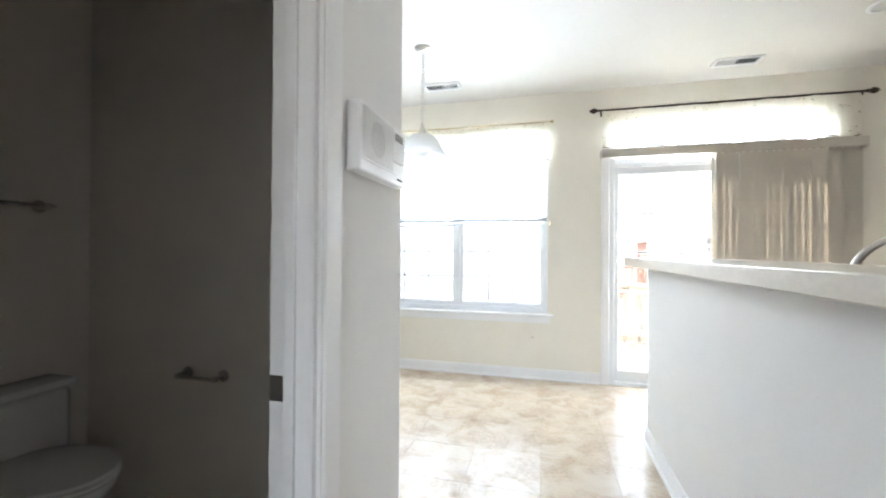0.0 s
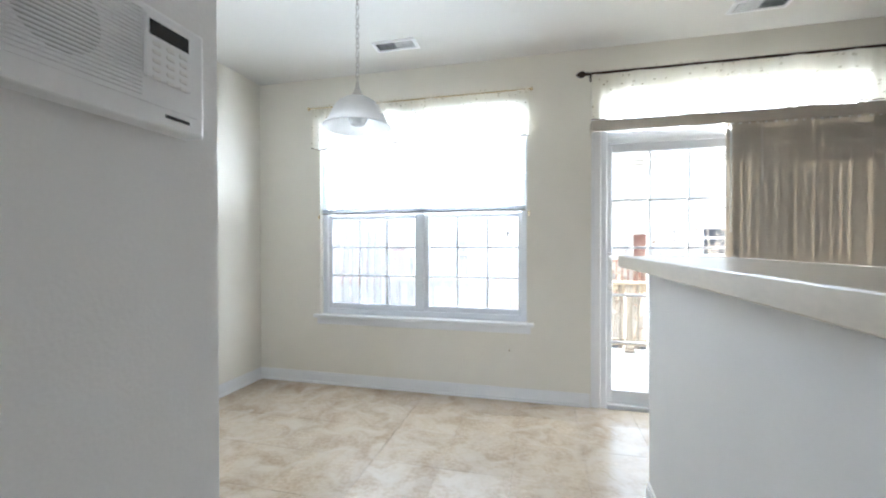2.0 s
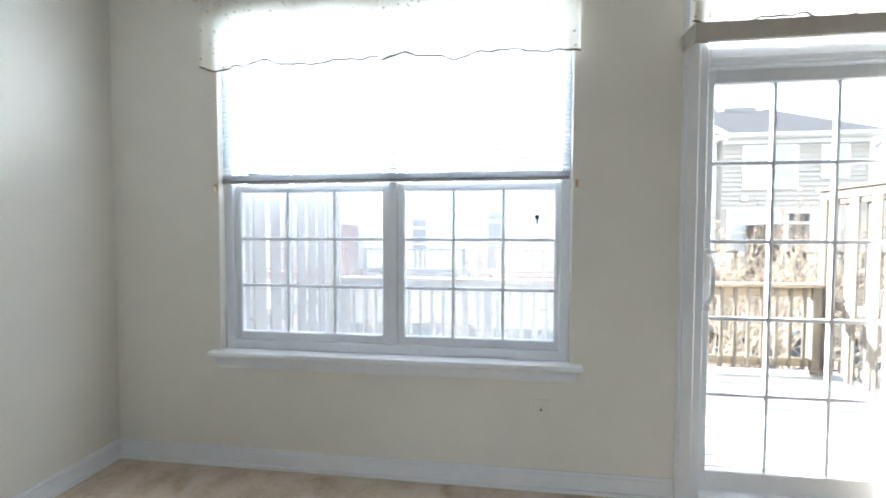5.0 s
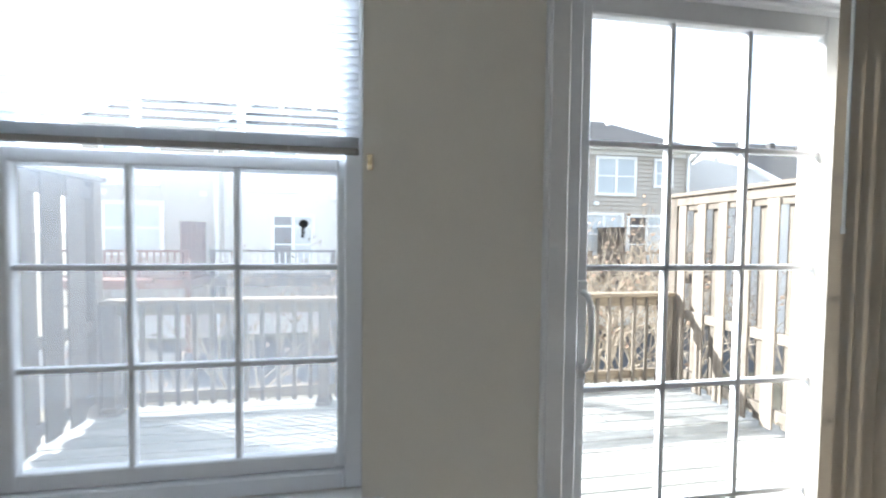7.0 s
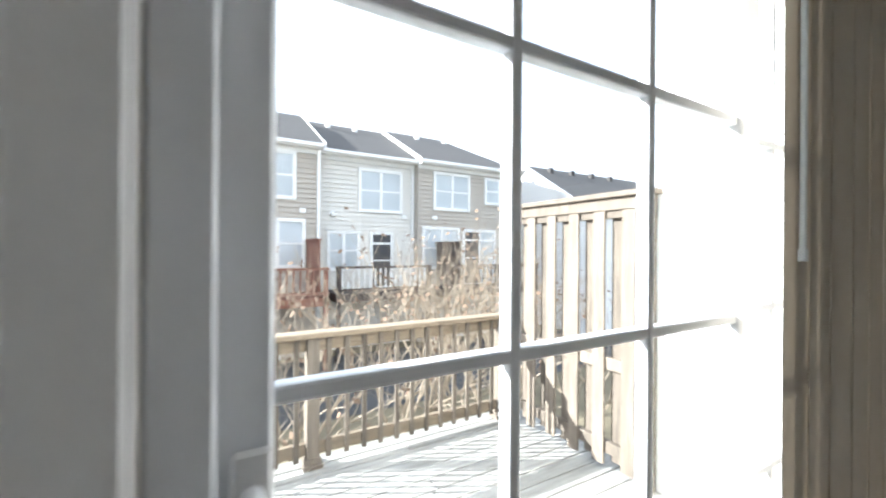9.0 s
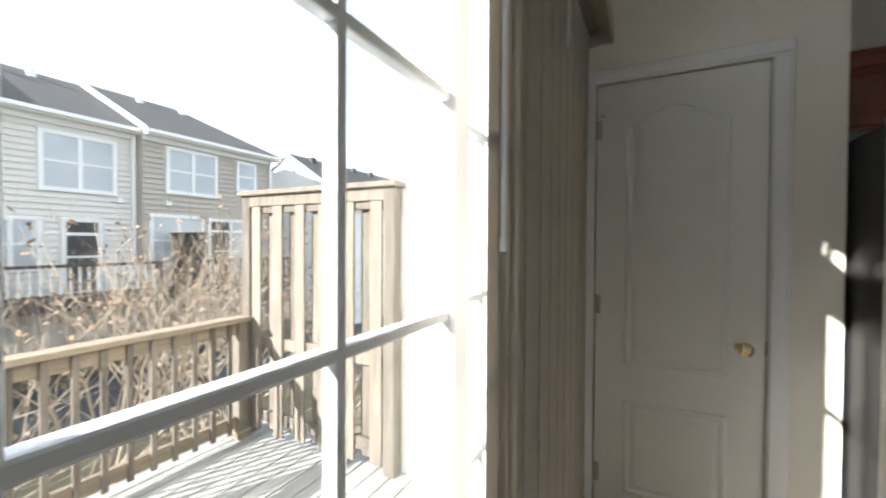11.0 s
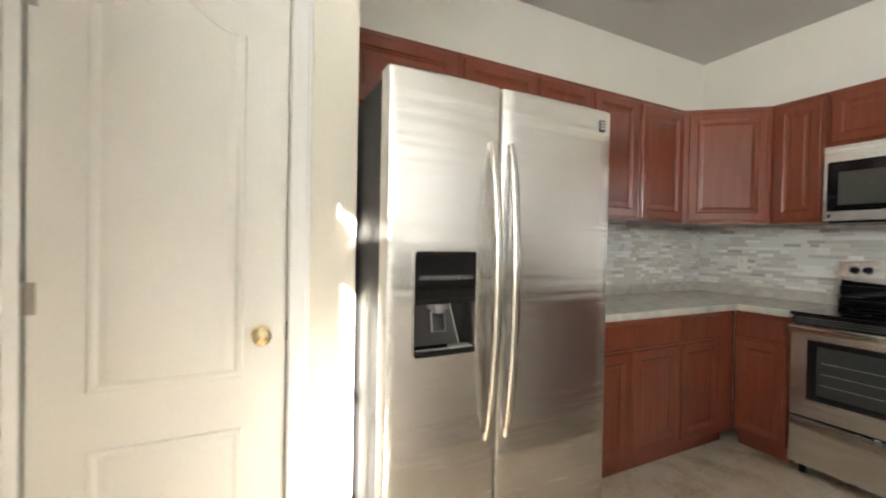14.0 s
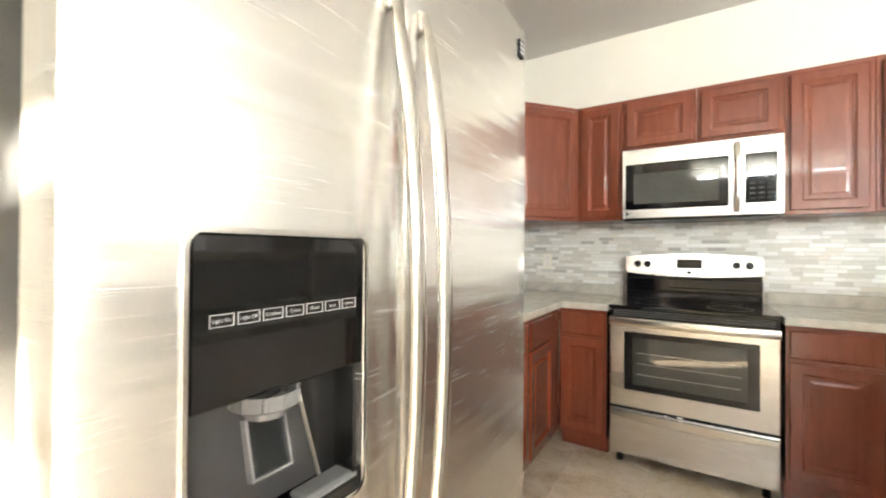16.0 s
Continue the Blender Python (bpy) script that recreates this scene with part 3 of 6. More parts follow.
def valance(name, x0, x1, y, z0, z1, label, seed):
    rnd = random.Random(seed)
    v = thing(name, (0, 0, 0), label, "curtain valance")
    halves = ((x0, (x0 + x1) / 2 - 0.004), ((x0 + x1) / 2 + 0.004, x1))
    for h0, h1 in halves:
        bm = bmesh.new()
        n, rows = 150, [(z1 + 0.028, 0.010, 8), (z1 + 0.012, 0.004, 8), (z1, 0.008, 8), (z1 - 0.03, 0.009, 3), ((z0 + z1) / 2, 0.013, 1), (z0 + 0.02, 0.018, 1), (z0, 0.02, 1)]
        ph = [rnd.uniform(0, 6.3) for _ in range(6)]
        grid = []
        for z, amp, fine in rows:
            row = []
            for k in range(n + 1):
                x = h0 + (h1 - h0) * k / n
                u = x * 17
                wv = math.sin(u + ph[0]) * 0.6 + math.sin(u * 2.3 + ph[1]) * 0.3 + math.sin(u * (3.1 + fine) + ph[2]) * 0.35
                dz = 0.012 * math.sin(u * 0.7 + ph[3]) + 0.006 * math.sin(u * 1.9 + ph[4]) if z <= z0 + 0.03 else (0.006 * math.sin(u * 9 + ph[5]) if z > z1 + 0.02 else 0)
                row.append(bm.verts.new((x, y + amp * wv, z + dz)))
            grid.append(row)
        for a, b in zip(grid, grid[1:]):
            for k in range(n):
                bm.faces.new((a[k], a[k + 1], b[k + 1], b[k]))
        hem = [tuple(vv.co) for vv in grid[-1]]
        part("curtain_panel", bm, CURTAIN, v, "sheer cream dotted cloth", True)
        bm = bmesh.new()
        add_tube(bm, hem, 0.0048, 5)
        part("hem", bm, VALB, v, "dark stitched hem")
    return v


valance("window_valance", -1.60, 0.33, W - 0.05, 2.155, 2.51, "sheer cream dotted valance gathered over the window", 3)
valance("door_valance", 0.80, 2.77, W - 0.075, 2.226, 2.57, "sheer cream dotted valance gathered over the patio door", 5)


def curtain_rod(x0, x1, y, z, r, metal, label, finial):
    c = thing("curtain_rod", (0, 0, 0), label, "curtain rod")
    bm = bmesh.new()
    add_rod(bm, (x0, y, z), (x1, y, z), r, 12)
    part("rod", bm, metal, c, "", True)
    for x, s in ((x0, -1), (x1, 1)):
        bm = bmesh.new()
        prof = [(0.001, 0.0), (r * 1.7, 0.001), (r * 1.7, 0.008), (r * 0.9, 0.014), (r * 2.4, 0.03), (r * 2.9, 0.048), (r * 2.1, 0.066), (r * 1.1, 0.08), (0.001, 0.088)]
        add_lathe(bm, [(q, h * finial * s) for q, h in prof], (x, y, z), 16, "X")
        part("finial", bm, metal, c, "", True)
        bm = bmesh.new()
        add_rod(bm, (x - s * 0.03, y, z), (x - s * 0.03, W - 0.001, z), r * 0.6, 8)
        add_box(bm, x - s * 0.03 - 0.011, x - s * 0.03 + 0.011, W - 0.006, W - 0.0005, z - 0.035, z + 0.02, bevel=0.002)
        add_rod(bm, (x - s * 0.03, y, z - 0.03), (x - s * 0.03, y, z), r * 0.7, 8)
        part("bracket", bm, metal, c)


curtain_rod(0.775, 2.82, W - 0.075, 2.577, 0.009, BRONZE, "dark bronze curtain rod with urn finials", 1.0)
curtain_rod(-1.62, 0.335, W - 0.05, 2.515, 0.006, BRASS, "slim brass curtain rod over the window", 0.35)
SLAT = cloth_mat("white_blind_slat", (0.84, 0.86, 0.88), 0.35, rough=0.5)


def mini_blind():
    b = thing("mini_blind", (0, 0, 0), "white aluminium mini blind raised halfway up the window", "window blind")
    x0, x1, y = WX0 + 0.012, WX1 - 0.012, W + 0.024
    bm = bmesh.new()
    add_box(bm, x0, x1, y - 0.018, y + 0.018, WZ1 - 0.045, WZ1 - 0.002, bevel=0.003)
    part("head_rail", bm, TRIM, b)
    bm = bmesh.new()
    add_box(bm, x0, x1, y - 0.0125, y + 0.0125, 1.553, 1.568, bevel=0.003)
    part("bottom_rail", bm, mat("blind_rail", (0.36, 0.34, 0.31), 0.4), b)
    for k in range(9):
        bm = bmesh.new()
        add_box(bm, x0, x1, y - 0.0125, y + 0.0125, 1.5690 + k * 0.0033, 1.5702 + k * 0.0033)
        part("slat", bm, SLAT, b)
    me = None
    n = 40
    for k in range(n):
        z = 1.615 + k * (WZ1 - 0.055 - 1.615) / (n - 1)
        if me is None:
            bm = bmesh.new()
            vs = add_box(bm, x0, x1, -0.0125, 0.0125, -0.0005, 0.0005)
            bmesh.ops.transform(bm, verts=vs, matrix=pose(0, 0, 0, -12, 0, 0))
            me = finish(bm, "slat", SLAT)
        s = new("slat", me)
        s.parent, s.location = b, (0, y, z)
    for x in (-1.36, -0.95, -0.3, 0.13):
        for dy in (-0.0132, 0.0132):
            bm = bmesh.new()
            add_rod(bm, (x, y + dy, 1.553), (x, y + dy, WZ1 - 0.04), 0.0008, 5)
            part("ladder_cord", bm, TRIM, b)
    bm = bmesh.new()
    add_rod(bm, (-1.43, y - 0.022, 1.80), (-1.43, y - 0.022, WZ1 - 0.04), 0.004, 8)
    part("tilt_wand", bm, TRIM, b)
    for x in (WX0 - 0.012, WX1 + 0.018):
        bm = bmesh.new()
        add_box(bm, x - 0.008, x + 0.008, W - 0.01, W - 0.0005, 1.51, 1.55, bevel=0.002)
        add_box(bm, x - 0.004, x + 0.004, W - 0.02, W - 0.01, 1.525, 1.54, bevel=0.002)
        part("cord_cleat", bm, BRASS, b, "small hold-down bracket")
    return b


mini_blind()
VANE = cloth_mat("beige_vinyl_vane", (0.62, 0.575, 0.50), 0.25, rough=0.5)


def vertical_blind():
    b = thing("vertical_blind", (0, 0, 0), "beige vinyl vertical blind drawn half across the patio door", "window blind")
    bm = bmesh.new()
    add_box(bm, 0.795, 2.80, W - 0.135, W - 0.127, 2.12, 2.20, bevel=0.002)
    add_box(bm, 0.795, 0.803, W - 0.127, W - 0.02, 2.12, 2.20)
    add_box(bm, 2.792, 2.80, W - 0.127, W - 0.02, 2.12, 2.20)
    add_box(bm, 0.795, 2.80, W - 0.127, W - 0.004, 2.193, 2.20)
    part("head_cover", bm, VANE, b, "beige valance board")
    bm = bmesh.new()
    add_box(bm, 0.82, 2.78, W - 0.075, W - 0.03, 2.155, 2.19, bevel=0.003)
    part("track", bm, STEELD, b, "aluminium track")
    n, me = 20, None
    rnd = random.Random(4)
    at = [1.757 + k * 0.0535 + rnd.uniform(-0.009, 0.009) * (k > 0) for k in range(n)]
    for k in range(n):
        if me is None:
            bm = bmesh.new()
            prof, ring = [], []
            for j in range(9):
                u = -0.0445 + 0.089 * j / 8
                prof.append((u, 0.0008 * (1 - (u / 0.0445) ** 2)))
            for th in (0.0, 0.0014):
                ring.append([[bm.verts.new((u, v + th, z)) for u, v in prof] for z in (0.03, 2.153)])
            for s in ring:
                for j in range(8):
                    bm.faces.new((s[0][j], s[0][j + 1], s[1][j + 1], s[1][j]))
            for q in (0, 8):
                bm.faces.new((ring[0][0][q], ring[1][0][q], ring[1][1][q], ring[0][1][q]))
            me = finish(bm, "vane", VANE, True)
        v = new("vane", me)
        v.parent = b
        v.matrix_basis = pose(at[k], W - 0.045 + (0.002 if k % 2 else -0.002), 0, 0, 0, rnd.uniform(-0.3, 0.3))
        bm = bmesh.new()
        add_box(bm, -0.008, 0.008, -0.003, 0.005, 2.128, 2.157, bevel=0.001)
        c = part("carrier_clip", bm, TRIM, b)
        c.matrix_basis = pose(at[k], W - 0.045, 0, 0, 0, 20)
    bm = bmesh.new()
    add_rod(bm, (1.740, W - 0.062, 1.375), (1.740, W - 0.062, 2.14), 0.005, 8)
    add_rod(bm, (1.740, W - 0.062, 1.36), (1.740, W - 0.062, 1.38), 0.007, 8)
    part("wand", bm, mat("clear_wand", (0.8, 0.84, 0.84), 0.15), b, "clear plastic wand", True)
    bm = bmesh.new()
    add_tube(bm, [(1.90, W - 0.125, 2.15), (1.902, W - 0.128, 1.9), (1.90, W - 0.126, 1.72)], 0.0018, 6)
    part("cord", bm, TRIM, b)
    return b


vertical_blind()


def window_catch():
    o = thing("suction_hook", (0.155, W + 0.072, 1.37), "small dark suction hook stuck on the window glass", "hook")
    bm = bmesh.new()
    add_lathe(bm, [(0.001, -0.006), (0.012, -0.004), (0.012, 0.0)], seg=14, axis="Y")
    part("cup", bm, BLACK, o)
    bm = bmesh.new()
    add_tube(bm, [(0, -0.006, 0.01), (0, -0.01, -0.01), (0, -0.012, -0.03), (0, -0.02, -0.034)], 0.004, 8)
    part("hook_arm", bm, BLACK, o)


window_catch()


# ---- passage and bathroom ----
def intercom():
    y0, y1, z0, z1, d = 0.965, 1.335, 1.475, 1.675, 0.045
    i = thing("wall_intercom", (XI, 0, 0), "white plastic wall intercom with speaker grille and keypad", "intercom")
    bm = bmesh.new()
    add_box(bm, 0, d, y0, y1, z0, z1, bevel=0.006, seg=2)
    part("housing", bm, TRIM, i)
    bm = bmesh.new()
    add_lathe(bm, [(0.001, d + 0.0012), (0.054, d + 0.0012), (0.056, d - 0.001)], (0, y0 + 0.125, z0 + 0.115), 28, "X")
    part("speaker_cone", bm, mat("speaker_grey", (0.46, 0.46, 0.45), 0.8), i, "dark round loudspeaker behind the grille")
    for k in range(22):
        z = z0 + 0.043 + k * 0.0067
        bm = bmesh.new()
        add_box(bm, d - 0.001, d + 0.0035, y0 + 0.012, y0 + 0.243, z, z + 0.0040, bevel=0.001)
        part("grille_slat", bm, TRIM, i)
    bm = bmesh.new()
    add_box(bm, d - 0.001, d + 0.006, y0 + 0.245, y0 + 0.335, z0 + 0.075, z1 - 0.018, bevel=0.003)
    key = part("control_panel", bm, TRIM, i)
    bm = bmesh.new()
    add_box(bm, d + 0.0055, d + 0.0068, y0 + 0.252, y0 + 0.328, z1 - 0.052, z1 - 0.026)
    part("display", bm, BLACK, key, "dark display window")
    for r in range(5):
        for c in range(3):
            bm = bmesh.new()
            add_box(bm, d + 0.0055, d + 0.0078, y0 + 0.257 + c * 0.026, y0 + 0.272 + c * 0.026, z1 - 0.068 - r * 0.0145, z1 - 0.061 - r * 0.0145, bevel=0.0008)
            part("button", bm, WALLW, key)
    bm = bmesh.new()
    add_box(bm, d - 0.0005, d + 0.001, y0 + 0.285, y0 + 0.335, z0 + 0.018, z0 + 0.024)
    part("maker_mark", bm, BLACK, i, "plain dark mark")
    bm = bmesh.new()
    add_box(bm, d - 0.001, d + 0.002, y0 + 0.012, y0 + 0.35, z0 + 0.034, z0 + 0.038)
    part("seam", bm, TRIM, i)
    return i


intercom()
CERAMIC = mat("white_ceramic", (0.78, 0.77, 0.75), 0.12, var=0.03, bump=0.0, coat=0.4)


def toilet():
    t = thing("toilet", (-1.46, 1.04, 0), "white ceramic toilet with a closed lid", "toilet")
    bm = bmesh.new()
    add_box(bm, -0.42, -0.26, -0.22, 0.22, 0.36, 0.65, bevel=0.03, seg=3)
    part("tank", bm, CERAMIC, t, "", True)
    bm = bmesh.new()
    add_box(bm, -0.43, -0.25, -0.235, 0.235, 0.65, 0.683, bevel=0.012, seg=3)
    part("tank_lid", bm, CERAMIC, t, "", True)

    def oval(bmo, levels):
        rings = []
        for z, cx, rx, ry in levels:
            rings.append([bmo.verts.new((cx + rx * math.cos(2 * math.pi * k / 32) * (1.12 if math.cos(2 * math.pi * k / 32) > 0 else 0.9), ry * math.sin(2 * math.pi * k / 32), z)) for k in range(32)])
        for a, b in zip(rings, rings[1:]):
            for k in range(32):
                bmo.faces.new((a[k], a[(k + 1) % 32], b[(k + 1) % 32], b[k]))
        bmo.faces.new(rings[0]), bmo.faces.new(rings[-1])
    bm = bmesh.new()
    oval(bm, [(0.0, -0.16, 0.20, 0.11), (0.05, -0.16, 0.19, 0.10), (0.18, -0.14, 0.17, 0.10), (0.28, -0.09, 0.20, 0.15), (0.36, -0.06, 0.235, 0.18), (0.385, -0.06, 0.24, 0.185)])
    part("bowl", bm, CERAMIC, t, "", True)
    bm = bmesh.new()
    oval(bm, [(0.387, -0.06, 0.238, 0.184), (0.392, -0.06, 0.244, 0.19), (0.404, -0.06, 0.244, 0.19), (0.408, -0.06, 0.238, 0.184)])
    part("seat", bm, CERAMIC, t, "", True)
    bm = bmesh.new()
    oval(bm, [(0.409, -0.06, 0.236, 0.182), (0.413, -0.06, 0.242, 0.188), (0.424, -0.06, 0.238, 0.184), (0.430, -0.06, 0.20, 0.15)])
    part("lid", bm, CERAMIC, t, "closed white lid", True)
    bm = bmesh.new()
    add_rod(bm, (-0.27, -0.16, 0.60), (-0.255, -0.16, 0.60), 0.012, 12)
    add_box(bm, -0.262, -0.252, -0.17, -0.09, 0.592, 0.605, bevel=0.003)
    part("flush_lever", bm, STEELD, t, "nickel flush lever")


toilet()


def paper_holder():
    h = thing("paper_holder", (-1.19, 1.44, 0.685), "satin nickel toilet paper holder, empty", "paper holder")
    for s in (-1, 1):
        bm = bmesh.new()
        add_lathe(bm, [(0.001, 0.0), (0.026, 0.0), (0.026, -0.006), (0.014, -0.012), (0.010, -0.03), (0.010, -0.05), (0.013, -0.06), (0.001, -0.066)], (s * 0.098, 0, 0), 20, "Y")
        part("post", bm, STEELD, h, "", True)
    bm = bmesh.new()
    add_rod(bm, (-0.11, -0.055, -0.004), (0.11, -0.055, -0.004), 0.008, 12)
    part("roller", bm, STEELD, h)


def towel_bar():
    h = thing("towel_bar", (-1.90, 0.99, 1.435), "satin nickel towel bar over the toilet", "towel bar")
    for s in (-0.24, 0.24):
        bm = bmesh.new()
        add_lathe(bm, [(0.001, 0.0), (0.028, 0.0), (0.028, 0.006), (0.015, 0.012), (0.011, 0.03), (0.011, 0.055), (0.016, 0.066), (0.001, 0.07)], (0, s, 0), 20, "X")
        part("post", bm, STEELD, h, "", True)
    bm = bmesh.new()
    add_rod(bm, (0.055, -0.27, 0), (0.055, 0.27, 0), 0.008, 12)
    part("bar", bm, STEELD, h)


paper_holder()
towel_bar()


# ---- kitchen ----
KX, XK = 0.042, 3.80     # the fitted kitchen stands this far along x; its own plan ends at XK
def stone_mat():
    m = mat("speckled_counter", (0.60, 0.57, 0.50), 0.16, var=0.2, scale=14, fine=170, bump=0.01, dark=(0.38, 0.36, 0.32))
    return m


STONE = stone_mat()
BARM = mat("beige_bar_laminate", (0.62, 0.56, 0.46), 0.3, var=0.16, scale=7, fine=90, bump=0.02, stretch=(1, 0.5, 1))
FRBLACK = mat("fridge_side", (0.02, 0.02, 0.021), 0.62, var=0.2, scale=40, fine=300, bump=0.15)
GLOSSB = mat("black_glass", (0.006, 0.006, 0.007), 0.06, var=0.1, bump=0.0, coat=0.5)
DIMG = mat("dim_grey", (0.05, 0.05, 0.052), 0.3, var=0.15, bump=0.0)
GREYT = mat("grey_lettering", (0.62, 0.62, 0.62), 0.5, bump=0.0)
OVENG = mat("oven_window", (0.07, 0.072, 0.066), 0.05, var=0.3, scale=3, bump=0.0, coat=0.6)
CLEARP = glass_mat("clear_plastic", (0.75, 0.77, 0.78), 0.1)


def bar_top():
    t = thing("bar_top", (0, 0, 0), "beige laminate bar top on the white half wall", "bar top")
    x0, x1, y0, y1 = BX0 - 0.125, BX1 + 0.22, BY0 - 0.03, 2.955
    bm = bmesh.new()
    add_box(bm, x0 + 0.012, x1 - 0.012, y0 + 0.012, y1 - 0.012, BZ, BZ + 0.051, bevel=0.003)
    part("slab", bm, BARM, t)
    for box in ((x0, x0 + 0.012, y0, y1), (x1 - 0.012, x1, y0, y1), (x0 + 0.012, x1 - 0.012, y0, y0 + 0.012), (x0 + 0.012, x1 - 0.012, y1 - 0.012, y1)):
        bm = bmesh.new()
        add_box(bm, *box, BZ - 0.002, BZ + 0.053, bevel=0.004, seg=2)
        part("edge_band", bm, BARM, t, "rounded beige edge band")
    return t


bar_top()



def cab_front(bm_parent, name, u0, u1, z0, z1, put, panel=True):
    """A cabinet front with a stepped frame and a sunk field; put maps (along, depth, height) to the room."""
    bm = bmesh.new()
    w = 0.058 if panel else 0.02
    rings = []
    prof = [(0.0, 0.0), (0.0, 0.016), (0.004, 0.02), (w - 0.010, 0.02), (w - 0.002, 0.0135), (w + 0.004, 0.0135), (w + 0.006, 0.008), (w + 0.016, 0.008), (w + 0.030, 0.0115)] if panel else [(0.0, 0.0), (0.0, 0.014), (0.006, 0.02), (0.02, 0.02)]
    for ins, dep in prof:
        rings.append([bm.verts.new(put(a, dep, z)) for a, z in ((u0 + ins, z0 + ins), (u1 - ins, z0 + ins), (u1 - ins, z1 - ins), (u0 + ins, z1 - ins))])
    for a, b in zip(rings, rings[1:]):
        for i in range(4):
            bm.faces.new((a[i], a[(i + 1) % 4], b[(i + 1) % 4], b[i]))
    bm.faces.new(rings[-1])
    bm.faces.new(rings[0])
    return part(name, bm, CHERRY, bm_parent)


def cabinet(name, face, u0, u1, z0, z1, depth, fronts, label, toe=False):
    """face: ('x', place) looks to -x, ('y', place) looks to +y. fronts: (name, u0, u1, z0, z1, panel)."""
    ax, at = face
    c = thing(name, (KX, 0, 0), label, "cabinet", "cherry kitchen cabinets")
    put = (lambda a, d, z: (at - d, a, z)) if ax == "x" else (lambda a, d, z: (a, at + d, z))
    bm = bmesh.new()
    zb = z0 + (0.10 if toe else 0)
    if ax == "x":
        add_box(bm, at, at + depth, u0, u1, zb, z1, bevel=0.0015)
        if toe:
            add_box(bm, at + 0.07, at + depth, u0, u1, z0, zb)
    else:
        add_box(bm, u0, u1, at - depth, at, zb, z1, bevel=0.0015)
        if toe:
            add_box(bm, u0, u1, at - depth, at - 0.07, z0, zb)
    part("body", bm, CHERRY, c)
    for nm, a0, a1, b0, b1, pn in fronts:
        cab_front(c, nm, a0, a1, b0, b1, put, pn)
    return c


FE, FS = 3.19, 0.63      # base fronts on the kitchen wall and on the range wall
UE, US = 3.48, 0.34      # upper fronts
UZ0, UZ1 = 1.43, 2.21
BL, UL, OL = "cherry wood base cabinet with a drawer and a panel door", "cherry wood wall cabinet with a panel door", "short cherry wood wall cabinet over the refrigerator"


def base(face, u0, u1, split=False):
    m = 0.012
    fr = [("drawer", u0 + m, u1 - m, 0.715, 0.85, False), ("door", u0 + m, u1 - m, 0.135, 0.695, True)]
    return cabinet("base_cabinet", face, u0, u1, 0.0, 0.87, 0.59, fr, BL, True)


for a, b in ((0.80, 1.185), (1.187, 1.592), (1.594, 2.19)):
    base(("x", FE), a, b)
cabinet("corner_cabinet", ("x", FE), 0.632, 0.798, 0.0, 0.87, 0.59, [], "cherry wood corner filler of the base cabinets", True)
base(("y", FS), 2.905, 3.188)
base(("y", FS), 1.735, 2.085)
base(("y", FS), 1.33, 1.733)
for a, b in ((0.745, 1.195), (1.197, 1.61), (1.612, 2.03)):
    cabinet("wall_cabinet", ("x", UE), a, b, UZ0, UZ1, 0.315, [("door", a + 0.03, b - 0.012, UZ0 + 0.022, UZ1 - 0.03, True)], UL)
for a, b in ((2.032, 2.515), (2.517, 3.105)):
    cabinet("wall_cabinet", ("x", UE), a, b, 1.86, UZ1, 0.315, [("door", a + 0.02, b - 0.02, 1.88, UZ1 - 0.03, True)], OL)
solid("fridge_side_panel", [(3.20 + KX, XR - 0.005, 2.193, 2.203, 0.0, 0.87)], CHERRY, "cherry wood end panel beside the refrigerator", "panel", "thing")
for a, b, lo in ((2.865, 3.145, UZ0), (2.457, 2.863, 1.875), (2.052, 2.455, 1.875), (1.70, 2.05, UZ0), (1.33, 1.698, UZ0)):
    lab = UL if lo == UZ0 else "short cherry wood wall cabinet over the microwave"
    cabinet("wall_cabinet", ("y", US), a, b, lo, UZ1, 0.315, [("door", a + 0.022, b - 0.022, lo + 0.022, UZ1 - 0.03, True)], lab)


def corner_upper():
    """A diagonal wall cabinet that closes the kitchen's corner."""
    c = thing("corner_wall_cabinet", (KX, 0, 0), "diagonal cherry wood corner wall cabinet with a panel door", "cabinet", "cherry kitchen cabinets")
    p = [(UE, 0.743), (3.147, US), (3.147, YS + 0.005), (XK - 0.005, YS + 0.005), (XK - 0.005, 0.743)]
    bm = bmesh.new()
    lo, hi = [bm.verts.new((x, y, UZ0)) for x, y in p], [bm.verts.new((x, y, UZ1)) for x, y in p]
    bm.faces.new(lo), bm.faces.new(hi)
    for i in range(5):
        bm.faces.new((lo[i], lo[(i + 1) % 5], hi[(i + 1) % 5], hi[i]))
    part("body", bm, CHERRY, c)
    a, b = Vector(p[0]), Vector(p[1])
    d = (b - a).normalized()
    nrm = Vector((d.y, -d.x))
    if nrm.x > 0:
        nrm = -nrm
    ln = (b - a).length
    cab_front(c, "door", 0.03, ln - 0.03, UZ0 + 0.022, UZ1 - 0.03, lambda u, dep, z: (a.x + d.x * u + nrm.x * dep, a.y + d.y * u + nrm.y * dep, z))


corner_upper()


def worktop(x, label, slabs, upstands):
    w = thing("worktop", (x, 0, 0), label, "worktop")
    for nm, boxes, bev in (("slab", slabs, 0.006), ("upstand", upstands, 0.003)):
        if boxes:
            bm = bmesh.new()
            for b in boxes:
                add_box(bm, *b, bevel=bev, seg=2)
            part(nm, bm, STONE, w)


